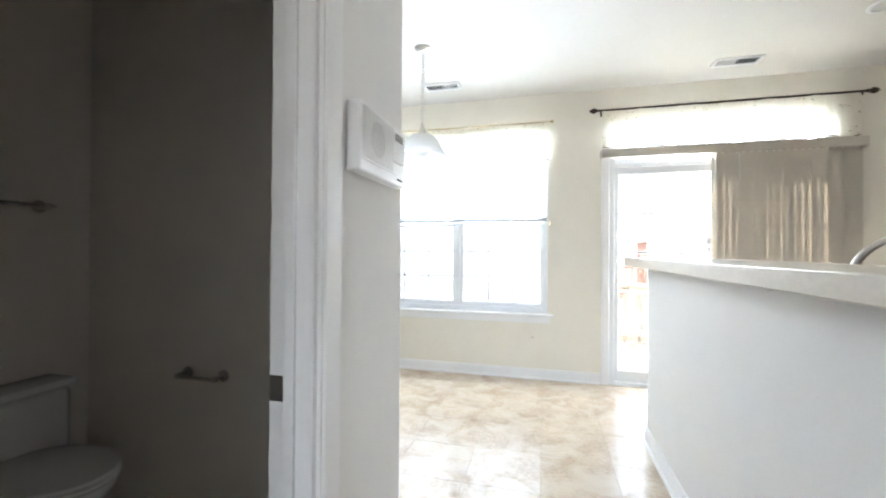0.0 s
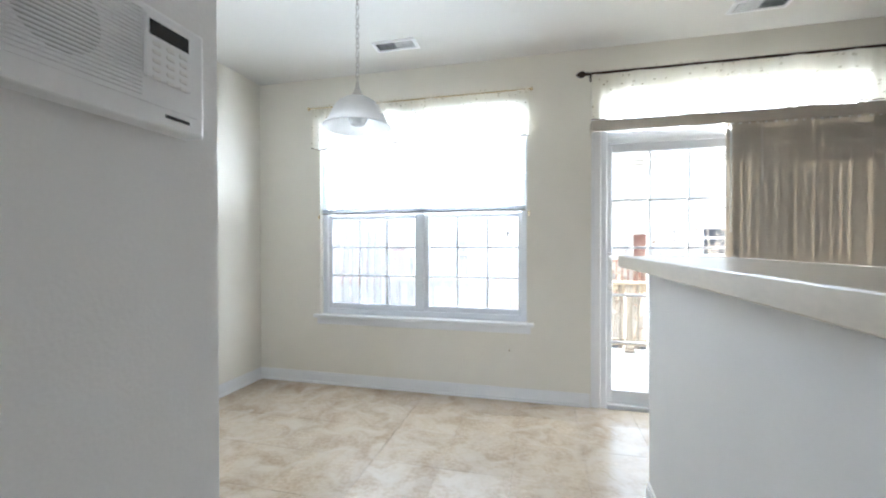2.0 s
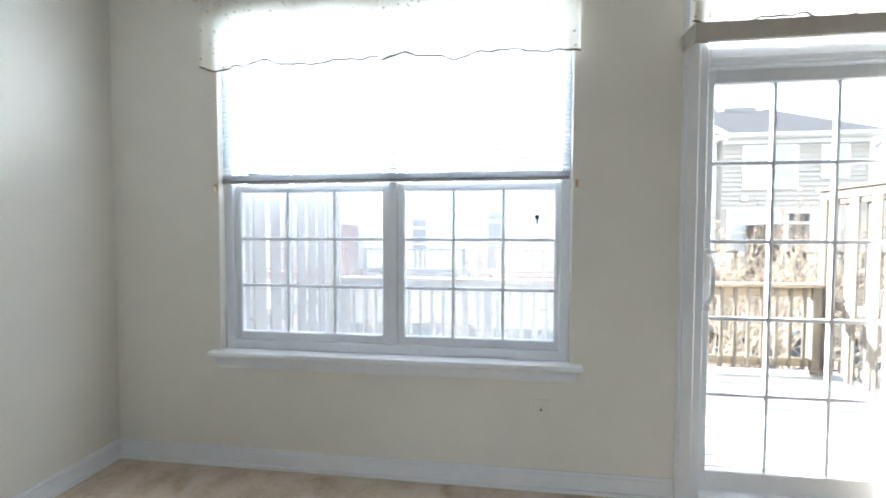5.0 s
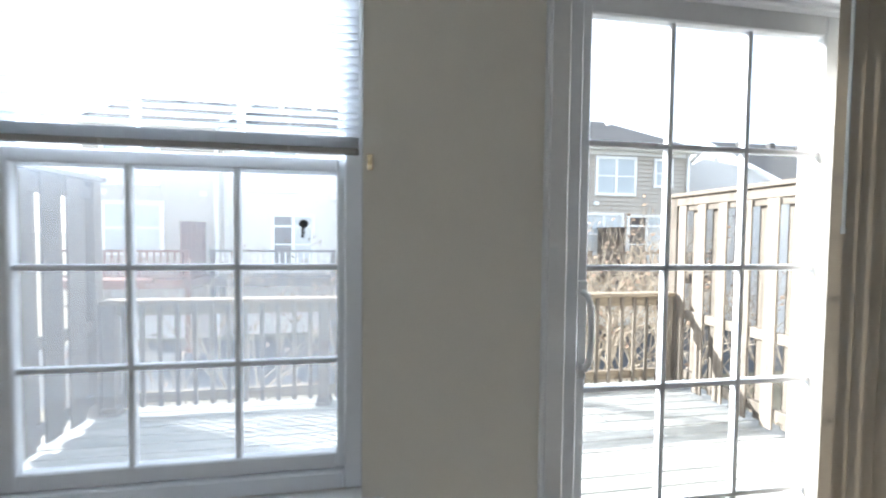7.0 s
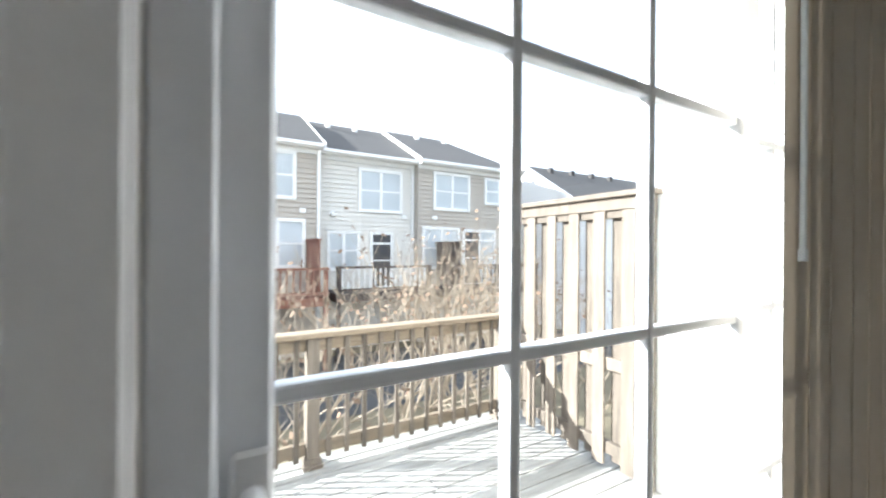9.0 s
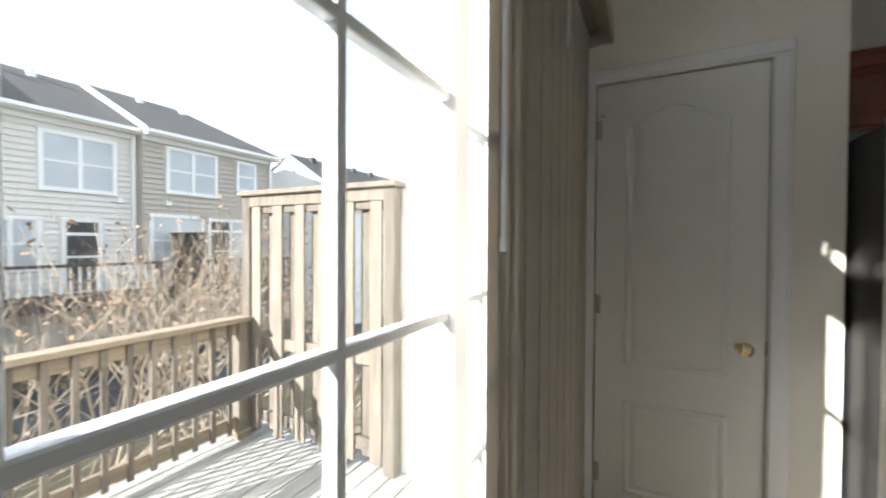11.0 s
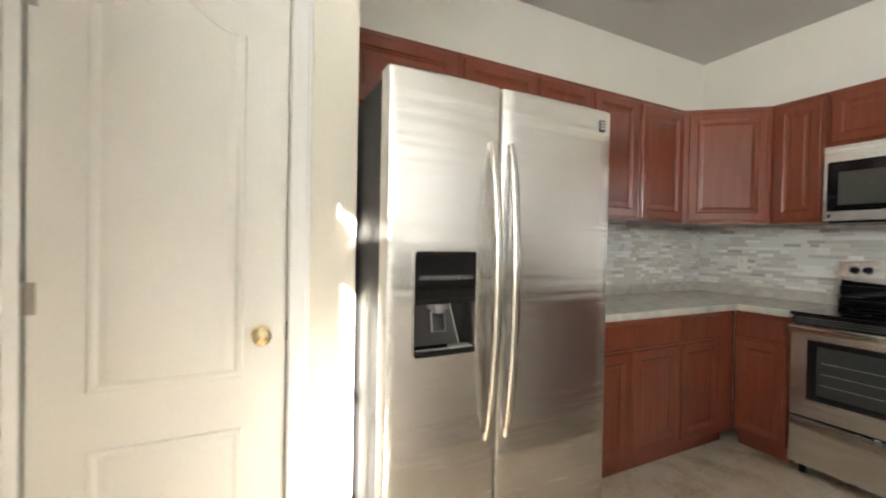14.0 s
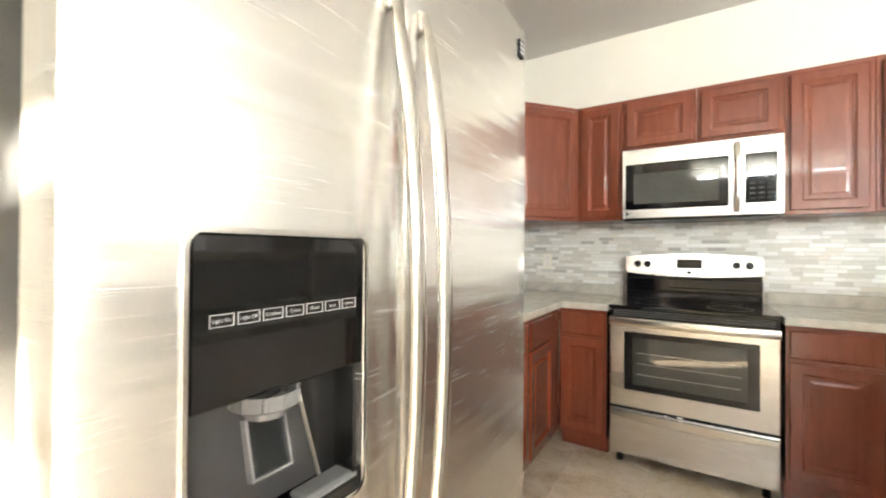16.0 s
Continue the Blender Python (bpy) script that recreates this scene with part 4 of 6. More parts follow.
def worktops():
    worktop(KX, "speckled grey-beige stone worktop in the kitchen corner", [(FE - 0.028, XK - 0.002, YS + 0.002, 2.19, 0.872, 0.912), (2.895, FE - 0.02, YS + 0.002, FS + 0.028, 0.872, 0.912)],
            [(XK - 0.022, XK - 0.002, YS + 0.022, 2.19, 0.912, 0.985), (2.895, XK - 0.022, YS + 0.002, YS + 0.022, 0.912, 0.985)])
    worktop(KX, "speckled grey-beige stone worktop beside the range", [(1.33, 2.092, YS + 0.002, FS + 0.028, 0.872, 0.912)], [(1.33, 2.092, YS + 0.002, YS + 0.022, 0.912, 0.985)])
    worktop(0, "speckled stone worktop behind the bar", [(BX1 + 0.002, 1.70, BY0, 2.83, 0.872, 0.912)], [])


worktops()
cabinet("sink_cabinet", ("y", 1.70), BX1 + 0.003 - KX, 1.68, 0.0, 0.87, 0.95, [], "cherry wood sink cabinet behind the half wall", True)
# unseen pale block, added so the refrigerator's lower doors reflect something bright
solid("half_wall_return", [(BX1 + 0.003, 1.68, 1.702, 2.83, 0.0, 0.87)], WALLW, "unseen white block added to brighten the refrigerator reflection", "wall")


def faucet():
    f = thing("kitchen_faucet", (1.315, 1.62, 0.912), "satin nickel gooseneck kitchen faucet", "faucet")
    bm = bmesh.new()
    add_lathe(bm, [(0.001, 0.0), (0.028, 0.0), (0.028, 0.008), (0.018, 0.016), (0.016, 0.06), (0.001, 0.062)], seg=20)
    part("base", bm, STEELD, f, "", True)
    bm = bmesh.new()
    d = Vector((0.85, -0.52, 0))
    pts = [Vector((0, 0, 0.05)), Vector((0, 0, 0.235))]
    R = 0.145
    for k in range(1, 15):
        a = math.pi * k / 14 * 0.92
        pts.append(Vector((0, 0, 0.25)) + d * (R - R * math.cos(a)) + Vector((0, 0, R * math.sin(a))))
    add_tube(bm, pts, [0.012] * 13 + [0.014] * 3, 14)
    part("spout", bm, STEELD, f, "arched nickel spout", True)
    bm = bmesh.new()
    add_tube(bm, [(0, 0.016, 0.045), (0, 0.05, 0.055), (0, 0.10, 0.085)], [0.007, 0.006, 0.008], 10)
    part("lever", bm, STEELD, f, "", True)


faucet()


def text_part(words, size, material, parent, m, name="lettering"):
    cu = bpy.data.curves.new(name, "FONT")
    cu.body, cu.size, cu.align_x, cu.align_y = words, size, "CENTER", "CENTER"
    tmp = bpy.data.objects.new("tmp", cu)
    scene.collection.objects.link(tmp)
    bpy.context.view_layer.update()
    me = bpy.data.meshes.new_from_object(tmp.evaluated_get(bpy.context.evaluated_depsgraph_get()))
    bpy.data.objects.remove(tmp)
    me.materials.clear()
    me.materials.append(material)
    ob = new(name, me)
    ob.parent, ob.matrix_basis = parent, m
    return ob


def steel_mat(name, along, wave_by):
    """Brushed steel: long fine streaks along one axis that bend the gloss."""
    m = bpy.data.materials.new(name)
    m.use_nodes = True
    n, l = m.node_tree.nodes, m.node_tree.links
    b = n["Principled BSDF"]
    b.inputs["Metallic"].default_value, b.inputs["Base Color"].default_value = 1.0, (0.73, 0.715, 0.69, 1)
    co, mp, no, bp, rr, big = n.new("ShaderNodeTexCoord"), n.new("ShaderNodeMapping"), n.new("ShaderNodeTexNoise"), n.new("ShaderNodeBump"), n.new("ShaderNodeMapRange"), n.new("ShaderNodeTexNoise")
    mp.inputs["Scale"].default_value = along
    no.inputs["Scale"].default_value, no.inputs["Detail"].default_value = 1.0, 4
    big.inputs["Scale"].default_value = 2.0
    l.new(co.outputs["Object"], mp.inputs[0]), l.new(mp.outputs[0], no.inputs["Vector"]), l.new(co.outputs["Object"], big.inputs["Vector"])
    rr.inputs[3].default_value, rr.inputs[4].default_value = 0.22, 0.30
    l.new(no.outputs[0], rr.inputs[0]), l.new(rr.outputs[0], b.inputs["Roughness"])
    bp.inputs["Strength"].default_value, bp.inputs["Distance"].default_value = 0.035, 0.0008
    wave, wm, wb, tg = n.new("ShaderNodeTexNoise"), n.new("ShaderNodeMapping"), n.new("ShaderNodeBump"), n.new("ShaderNodeTangent")
    wm.inputs["Scale"].default_value = (0.55, 0.55, 13.0)
    wave.inputs["Scale"].default_value, wave.inputs["Detail"].default_value = 1.0, 2
    wb.inputs["Strength"].default_value, wb.inputs["Distance"].default_value = wave_by, 0.009
    l.new(co.outputs["Object"], wm.inputs[0]), l.new(wm.outputs[0], wave.inputs["Vector"]), l.new(wave.outputs[0], wb.inputs["Height"])
    l.new(wb.outputs[0], bp.inputs["Normal"])
    l.new(no.outputs[0], bp.inputs["Height"]), l.new(bp.outputs[0], b.inputs["Normal"])
    tg.direction_type, tg.axis = "RADIAL", "Z"
    l.new(tg.outputs[0], b.inputs["Tangent"])
    b.inputs["Anisotropic"].default_value = 0.8
    return m


STEELH = steel_mat("brushed_steel_wide", (6, 6, 700), 0.45)
STEELR = steel_mat("range_steel", (6, 6, 700), 0.25)
HANDLE = mat("handle_steel", (0.68, 0.66, 0.62), 0.22, 1.0, var=0.04, bump=0.0)


def curved_slab(bm, x_front, x_back, y0, y1, z0, z1, bulge, n=10, edge=0.012):
    """A door slab whose front bows outward a little, with rounded vertical edges."""
    prof = [(x_back, y0), (x_front + edge, y0), (x_front + edge * 0.3, y0 + edge * 0.35)]
    for k in range(n + 1):
        u = k / n
        prof.append((x_front - bulge * (1 - (2 * u - 1) ** 2), y0 + edge + (y1 - y0 - 2 * edge) * u))
    prof += [(x_front + edge * 0.3, y1 - edge * 0.35), (x_front + edge, y1), (x_back, y1)]
    rings = [[bm.verts.new((x + dx, y, z)) for x, y in prof] for z, dx in ((z0, 0.006), (z0 + 0.006, 0), (z1 - 0.006, 0), (z1, 0.006))]
    for a, b in zip(rings, rings[1:]):
        for i in range(len(prof)):
            bm.faces.new((a[i], a[(i + 1) % len(prof)], b[(i + 1) % len(prof)], b[i]))
    bm.faces.new(rings[0]), bm.faces.new(rings[-1])


def fridge():
    f = thing("refrigerator", (KX, 0, 0), "stainless steel side-by-side refrigerator with an ice dispenser", "refrigerator")
    X, Y0, YM, Y1, Z1 = 2.812, 2.207, 2.712, 3.098, 1.772
    bm = bmesh.new()
    add_box(bm, X + 0.075, X + 0.80, Y0 + 0.004, Y1 - 0.004, 0.02, Z1 - 0.012, bevel=0.004)
    part("cabinet_body", bm, FRBLACK, f, "black textured cabinet sides")
    bm = bmesh.new()
    add_box(bm, X + 0.04, X + 0.075, Y0 + 0.01, Y1 - 0.01, 0.02, 0.10, bevel=0.003)
    part("base_grille", bm, BLACK, f)
    bm = bmesh.new()
    curved_slab(bm, X, X + 0.07, Y0, YM - 0.003, 0.11, Z1, 0.006)
    right = part("fridge_door", bm, STEELH, f, "", True)
    # freezer door in four pieces round the dispenser's recess
    DY0, DY1, DZ0, DZ1 = 2.795, 3.015, 0.908, 1.236
    bm = bmesh.new()
    curved_slab(bm, X, X + 0.07, YM + 0.003, Y1, 0.11, Z1, 0.006, n=20)
    door = part("freezer_door", bm, STEELH, f, "", True)
    bm = bmesh.new()
    add_box(bm, X - 0.03, X + 0.055, DY0 + 0.004, DY1 - 0.004, DZ0 + 0.004, DZ1 - 0.004)
    cut = new("recess_cut", finish(bm, "recess_cut", BLACK))
    cut.parent = f
    mod = door.modifiers.new("recess", "BOOLEAN")
    mod.object, mod.operation, mod.solver = cut, "DIFFERENCE", "EXACT"
    bpy.context.view_layer.update()
    me = bpy.data.meshes.new_from_object(door.evaluated_get(bpy.context.evaluated_depsgraph_get()))
    door.modifiers.clear()
    door.data = me
    bpy.data.objects.remove(cut)
    while len(me.materials) > 1:
        me.materials.pop()
    for p in me.polygons:
        p.material_index = 0
    # dispenser
    F = X - 0.006
    bm = bmesh.new()
    r = 0.018
    outer, inner = [], []
    for cy, cz, a0 in ((DY1 - r, DZ1 - r, 0), (DY0 + r, DZ1 - r, 90), (DY0 + r, DZ0 + r, 180), (DY1 - r, DZ0 + r, 270)):
        for k in range(5):
            a = radians(a0 + k * 22.5)
            outer.append((cy + (r + 0.0015) * math.cos(a), cz + (r + 0.0015) * math.sin(a)))
            inner.append((cy + (r - 0.0025) * math.cos(a), cz + (r - 0.0025) * math.sin(a)))
    rings = [[bm.verts.new((F + dx, y, z)) for y, z in o] for o, dx in ((outer, 0.006), (outer, -0.0025), (inner, -0.0025), (inner, 0.02))]
    for a, b in zip(rings, rings[1:]):
        for i in range(len(a)):
            bm.faces.new((a[i], a[(i + 1) % len(a)], b[(i + 1) % len(a)], b[i]))
    part("dispenser_bezel", bm, HANDLE, f, "thin rounded bright dispenser rim", True)
    zm = 1.072
    bm = bmesh.new()
    add_box(bm, F + 0.0005, F + 0.055, DY0 + 0.004, DY1 - 0.004, zm, DZ1 - 0.004, bevel=0.003)
    panel = part("control_panel", bm, GLOSSB, f, "glossy black control panel")
    bm = bmesh.new()
    add_box(bm, F + 0.0485, F + 0.0585, DY0 + 0.005, DY1 - 0.005, DZ0 + 0.005, zm, bevel=0.001)
    add_box(bm, F + 0.001, F + 0.05, DY0 + 0.005, DY1 - 0.005, DZ0 + 0.005, DZ0 + 0.022, bevel=0.003)
    for ya in (DY0 + 0.0045, DY1 - 0.0085):
        add_box(bm, F + 0.014, F + 0.048, ya, ya + 0.004, DZ0 + 0.023, zm - 0.001)
    part("alcove", bm, BLACK, f, "black dispenser alcove")
    # the dark splash plate with its slanting bright edge
    bm = bmesh.new()
    q = [bm.verts.new((F + dx, y, z)) for dx in (0.036, 0.0475) for y, z in ((DY1 - 0.012, zm - 0.004), (2.878, zm - 0.004), (2.842, DZ0 + 0.03), (DY1 - 0.012, DZ0 + 0.03))]
    for w in ((0, 1, 2, 3), (4, 5, 6, 7), (0, 1, 5, 4), (1, 2, 6, 5), (2, 3, 7, 6), (3, 0, 4, 7)):
        bm.faces.new([q[j] for j in w])
    part("splash_plate", bm, DIMG, f, "dark grey splash plate")
    bm = bmesh.new()
    add_tube(bm, [(F + 0.034, 2.877, zm - 0.006), (F + 0.034, 2.860, zm - 0.068), (F + 0.034, 2.841, DZ0 + 0.03)], 0.0022, 8)
    part("plate_edge", bm, STEELD, f, "slim bright edge", True)
    bm = bmesh.new()
    add_box(bm, F + 0.003, F + 0.034, 2.812, 2.885, DZ0 + 0.0222, DZ0 + 0.031, bevel=0.004, seg=2)
    add_box(bm, F + 0.001, F + 0.006, DY0 + 0.012, DY1 - 0.012, DZ0 + 0.0222, DZ0 + 0.028, bevel=0.002)
    part("drip_tray", bm, mat("tray_plastic", (0.20, 0.205, 0.21), 0.2, var=0.1, bump=0.0), f, "grey plastic drip tray")
    bm = bmesh.new()
    add_lathe(bm, [(0.034, zm - 0.001), (0.034, zm - 0.016), (0.031, zm - 0.018), (0.024, zm - 0.019), (0.021, zm - 0.028), (0.017, zm - 0.030)], (F + 0.020, 2.925, 0), 28)
    for k in range(10):
        a = 2 * math.pi * k / 10
        add_box(bm, F + 0.020 + 0.0335 * math.cos(a) - 0.002, F + 0.020 + 0.0335 * math.cos(a) + 0.002, 2.925 + 0.0335 * math.sin(a) - 0.002, 2.925 + 0.0335 * math.sin(a) + 0.002, zm - 0.015, zm - 0.002)
    part("ice_chute", bm, mat("chute_plastic", (0.16, 0.16, 0.165), 0.12, var=0.2, bump=0.0), f, "ribbed clear plastic ice chute", True)
    bm = bmesh.new()
    add_box(bm, -0.002, 0.002, -0.022, 0.022, -0.058, 0.0, bevel=0.001)
    bmesh.ops.transform(bm, verts=list(bm.verts), matrix=pose(F + 0.022, 2.925, zm - 0.028, 0, 14, 0))
    paddle = part("ice_paddle", bm, CLEARP, f, "clear plastic ice paddle")
    bm = bmesh.new()
    for u in (-0.022, 0.022):
        add_box(bm, -0.004, 0.007, u - 0.0016, u + 0.0016, -0.058, 0.0, bevel=0.0008)
    add_box(bm, -0.004, 0.007, -0.0235, 0.0235, -0.061, -0.058, bevel=0.0008)
    bmesh.ops.transform(bm, verts=list(bm.verts), matrix=pose(F + 0.022, 2.925, zm - 0.028, 0, 14, 0))
    part("paddle_rim", bm, mat("rim_plastic", (0.20, 0.20, 0.205), 0.1, var=0.1, bump=0.0), paddle, "pale clear rim")
    words = ("Light On", "Light Off", "Crushed", "Cubed", "Water", "Lock", "Unlock")
    for k, w in enumerate(words):
        y = DY1 - 0.032 - k * 0.0262
        bm = bmesh.new()
        z, hw, hh, th = 1.152, 0.0112, 0.0058, 0.0005
        for b in ((y - hw, y + hw, z + hh - th, z + hh), (y - hw, y + hw, z - hh, z - hh + th), (y - hw, y - hw + th, z - hh, z + hh), (y + hw - th, y + hw, z - hh, z + hh)):
            add_box(bm, F - 0.0004, F + 0.001, *b)
        part("button_outline", bm, GREYT, panel)
        text_part(w, 0.0050, GREYT, panel, Matrix.Translation((F - 0.0004, y, z)) @ Matrix(((0, 0, -1, 0), (-1, 0, 0, 0), (0, 1, 0, 0), (0, 0, 0, 1))))
    # handles
    for yb, side in ((YM + 0.038, 1), (YM - 0.038, -1)):
        bm = bmesh.new()
        pts, n = [], 22
        for k in range(n + 1):
            u = k / n
            s = math.sin(math.pi * u)
            pts.append(Vector((X - 0.008 - 0.046 * s ** 0.75, yb - side * 0.004 * s, 0.615 + 0.975 * u)))
        rings = []
        for k, p in enumerate(pts):
            d = (pts[min(k + 1, n)] - pts[max(k - 1, 0)]).normalized()
            a = Vector((0, 1, 0))
            b = d.cross(a).normalized()
            e = min(1.0, 0.45 + 5 * min(k, n - k) / n)
            wy, wx = 0.0155 * e, 0.010 * e
            rings.append([bm.verts.new(p + a * wy * math.cos(2 * math.pi * j / 12) + b * wx * math.sin(2 * math.pi * j / 12)) for j in range(12)])
        for a, b in zip(rings, rings[1:]):
            for j in range(12):
                bm.faces.new((a[j], a[(j + 1) % 12], b[(j + 1) % 12], b[j]))
        bm.faces.new(rings[0]), bm.faces.new(rings[-1])
        for z in (0.632, 1.573):
            add_box(bm, X - 0.014, X - 0.002, yb - 0.010, yb + 0.010, z - 0.018, z + 0.018, bevel=0.004)
        part("handle", bm, HANDLE, f, "bowed brushed steel handle", True)
    bm = bmesh.new()
    add_box(bm, X - 0.0065, X - 0.001, 2.245, 2.272, 1.69, 1.732, bevel=0.001)
    badge = part("badge", bm, BLACK, f, "small dark badge")
    for k in range(3):
        bm = bmesh.new()
        add_box(bm, X - 0.0072, X - 0.006, 2.249, 2.268, 1.698 + k * 0.011, 1.7045 + k * 0.011)
        part("badge_bar", bm, GREYT, badge)
    for y in (Y0 + 0.06, Y1 - 0.06):
        bm = bmesh.new()
        add_box(bm, X + 0.03, X + 0.13, y - 0.03, y + 0.03, Z1, Z1 + 0.014, bevel=0.004)
        part("hinge_cover", bm, BLACK, f)
        bm = bmesh.new()
        add_rod(bm, (X + 0.12, y, 0.0), (X + 0.12, y, 0.02), 0.02, 12)
        part("foot", bm, BLACK, f)


fridge()


def kitchen_range():
    r = thing("electric_range", (KX, 0, 0), "stainless steel electric range with a black glass cooktop", "range")
    x0, x1, yf, yb = 2.103, 2.885, 0.655, YS + 0.01
    bm = bmesh.new()
    add_box(bm, x0, x1, yb, yf - 0.04, 0.05, 0.895, bevel=0.003)
    part("oven_body", bm, BLACK, r, "black enamel body")
    bm = bmesh.new()
    add_box(bm, x0 - 0.004, x1 + 0.004, yb + 0.05, yf + 0.002, 0.893, 0.915, bevel=0.005, seg=2)
    part("cooktop", bm, GLOSSB, r, "black ceramic glass cooktop")
    for cx, cy, rad in ((2.30, 0.22, 0.075), (2.69, 0.22, 0.09), (2.30, 0.47, 0.105), (2.69, 0.47, 0.075)):
        bm = bmesh.new()
        add_lathe(bm, [(rad - 0.003, 0.9152), (rad, 0.9154), (rad + 0.001, 0.9152)], (cx, cy, 0), 40)
        part("burner_ring", bm, DIMG, r, "faint dark grey burner ring")
    # oven door
    bm = bmesh.new()
    add_box(bm, x0 + 0.001, x1 - 0.001, yf - 0.04, yf, 0.335, 0.845, bevel=0.006, seg=2)
    door = part("oven_door", bm, STEELR, r)
    bm = bmesh.new()
    add_box(bm, 2.185, 2.805, yf - 0.002, yf + 0.003, 0.435, 0.765, bevel=0.004)
    part("window_surround", bm, BLACK, door, "black glass border")
    bm = bmesh.new()
    add_box(bm, 2.235, 2.760, yf + 0.002, yf + 0.0045, 0.470, 0.735)
    part("oven_window", bm, OVENG, door, "dark oven window")
    for z in (0.53, 0.59, 0.65):
        bm = bmesh.new()
        add_rod(bm, (2.26, yf + 0.0045, z), (2.74, yf + 0.0045, z), 0.0012, 6)
        part("rack_line", bm, STEELD, door)
    bm = bmesh.new()
    pts = [(x0 + 0.004 + (x1 - x0 - 0.008) * k / 16, yf + 0.026 + 0.024 * math.sin(math.pi * k / 16), 0.826) for k in range(17)]
    rings = []
    for p in pts:
        rings.append([bm.verts.new((p[0], p[1] + 0.009 * math.cos(2 * math.pi * j / 10), p[2] + 0.024 * math.sin(2 * math.pi * j / 10))) for j in range(10)])
    for a, b in zip(rings, rings[1:]):
        for j in range(10):
            bm.faces.new((a[j], a[(j + 1) % 10], b[(j + 1) % 10], b[j]))
    bm.faces.new(rings[0]), bm.faces.new(rings[-1])
    add_box(bm, x0 + 0.02, x0 + 0.045, yf, yf + 0.035, 0.808, 0.836, bevel=0.003)
    add_box(bm, x1 - 0.045, x1 - 0.02, yf, yf + 0.035, 0.808, 0.836, bevel=0.003)
    part("oven_handle", bm, HANDLE, door, "bowed steel bar handle", True)
    bm = bmesh.new()
    add_box(bm, x0 + 0.01, x1 - 0.01, yf - 0.03, yf - 0.005, 0.85, 0.892)
    part("vent_gap", bm, BLACK, r, "black vent gap")
    for k in range(3):
        bm = bmesh.new()
        add_box(bm, x0 + 0.02, x1 - 0.02, yf - 0.006, yf - 0.001, 0.855 + k * 0.013, 0.861 + k * 0.013, bevel=0.001)
        part("vent_slat", bm, DIMG, r)
    bm = bmesh.new()
    add_box(bm, x0 + 0.001, x1 - 0.001, yf - 0.04, yf - 0.002, 0.06, 0.318, bevel=0.005, seg=2)
    dr = part("storage_drawer", bm, STEELR, r)
    bm = bmesh.new()
    prev = []
    for k in range(17):
        u = k / 16
        x, dz = x0 + 0.012 + (x1 - x0 - 0.024) * u, -0.02 * math.sin(math.pi * u)
        prev.append([bm.verts.new((x, yf - 0.003, 0.312)), bm.verts.new((x, yf + 0.014, 0.306)), bm.verts.new((x, yf + 0.016, 0.285 + dz)), bm.verts.new((x, yf - 0.003, 0.272 + dz))])
    for a, b in zip(prev, prev[1:]):
        for j in range(4):
            bm.faces.new((a[j], a[(j + 1) % 4], b[(j + 1) % 4], b[j]))
    bm.faces.new(prev[0]), bm.faces.new(prev[-1])
    part("drawer_pull", bm, HANDLE, dr, "curved steel pull lip", True)
    # back guard
    bm = bmesh.new()
    add_box(bm, x0 + 0.012, x1 - 0.012, yb, yb + 0.05, 0.915, 1.10, bevel=0.004)
    add_box(bm, x0 + 0.014, x1 - 0.014, yb + 0.051, yb + 0.085, 0.916, 0.965, bevel=0.008, seg=2)
    add_box(bm, x0 + 0.012, x1 - 0.012, yb + 0.051, yb + 0.066, 0.985, 1.05, bevel=0.006, seg=2)
    part("back_guard", bm, GLOSSB, r, "glossy black back guard")
    bm = bmesh.new()
    n, rings = 18, []
    for k in range(n + 1):
        u = k / n
        x, up, dn = x0 + 0.008 + (x1 - x0 - 0.016) * u, 0.022 * math.sin(math.pi * u), -0.022 * math.sin(math.pi * u)
        rings.append([bm.verts.new((x, yb + 0.001, 1.195 + up)), bm.verts.new((x, yb + 0.062, 1.195 + up)), bm.verts.new((x, yb + 0.085, 1.085 + dn)), bm.verts.new((x, yb + 0.001, 1.085 + dn))])
    for a, b in zip(rings, rings[1:]):
        for j in range(4):
            bm.faces.new((a[j], a[(j + 1) % 4], b[(j + 1) % 4], b[j]))
    bm.faces.new(rings[0]), bm.faces.new(rings[-1])
    ctl = part("control_panel", bm, STEELR, r, "curved steel control panel")
    for x in (2.80, 2.74, 2.245, 2.18):
        bm = bmesh.new()
        add_lathe(bm, [(0.001, 0.03), (0.016, 0.03), (0.02, 0.024), (0.021, 0.0)], (x, yb + 0.07, 1.145), 18, "Y")
        add_box(bm, x - 0.004, x + 0.004, yb + 0.095, yb + 0.104, 1.128, 1.162, bevel=0.001)
        part("knob", bm, BLACK, ctl, "black control knob", True)
    bm = bmesh.new()
    add_box(bm, 2.425, 2.565, yb + 0.060, yb + 0.078, 1.118, 1.178, bevel=0.003)
    part("clock_display", bm, GLOSSB, ctl, "dark clock display")
    bm = bmesh.new()
    add_box(bm, 2.484, 2.506, yb + 0.080, yb + 0.0875, 1.083, 1.101, bevel=0.001)
    part("badge", bm, BLACK, ctl, "small dark badge")
    for x in (x0 + 0.05, x1 - 0.05):
        for y in (yb + 0.06, yf - 0.06):
            bm = bmesh.new()
            add_rod(bm, (x, y, 0.0), (x, y, 0.06), 0.018, 12)
            part("foot", bm, BLACK, r)


kitchen_range()


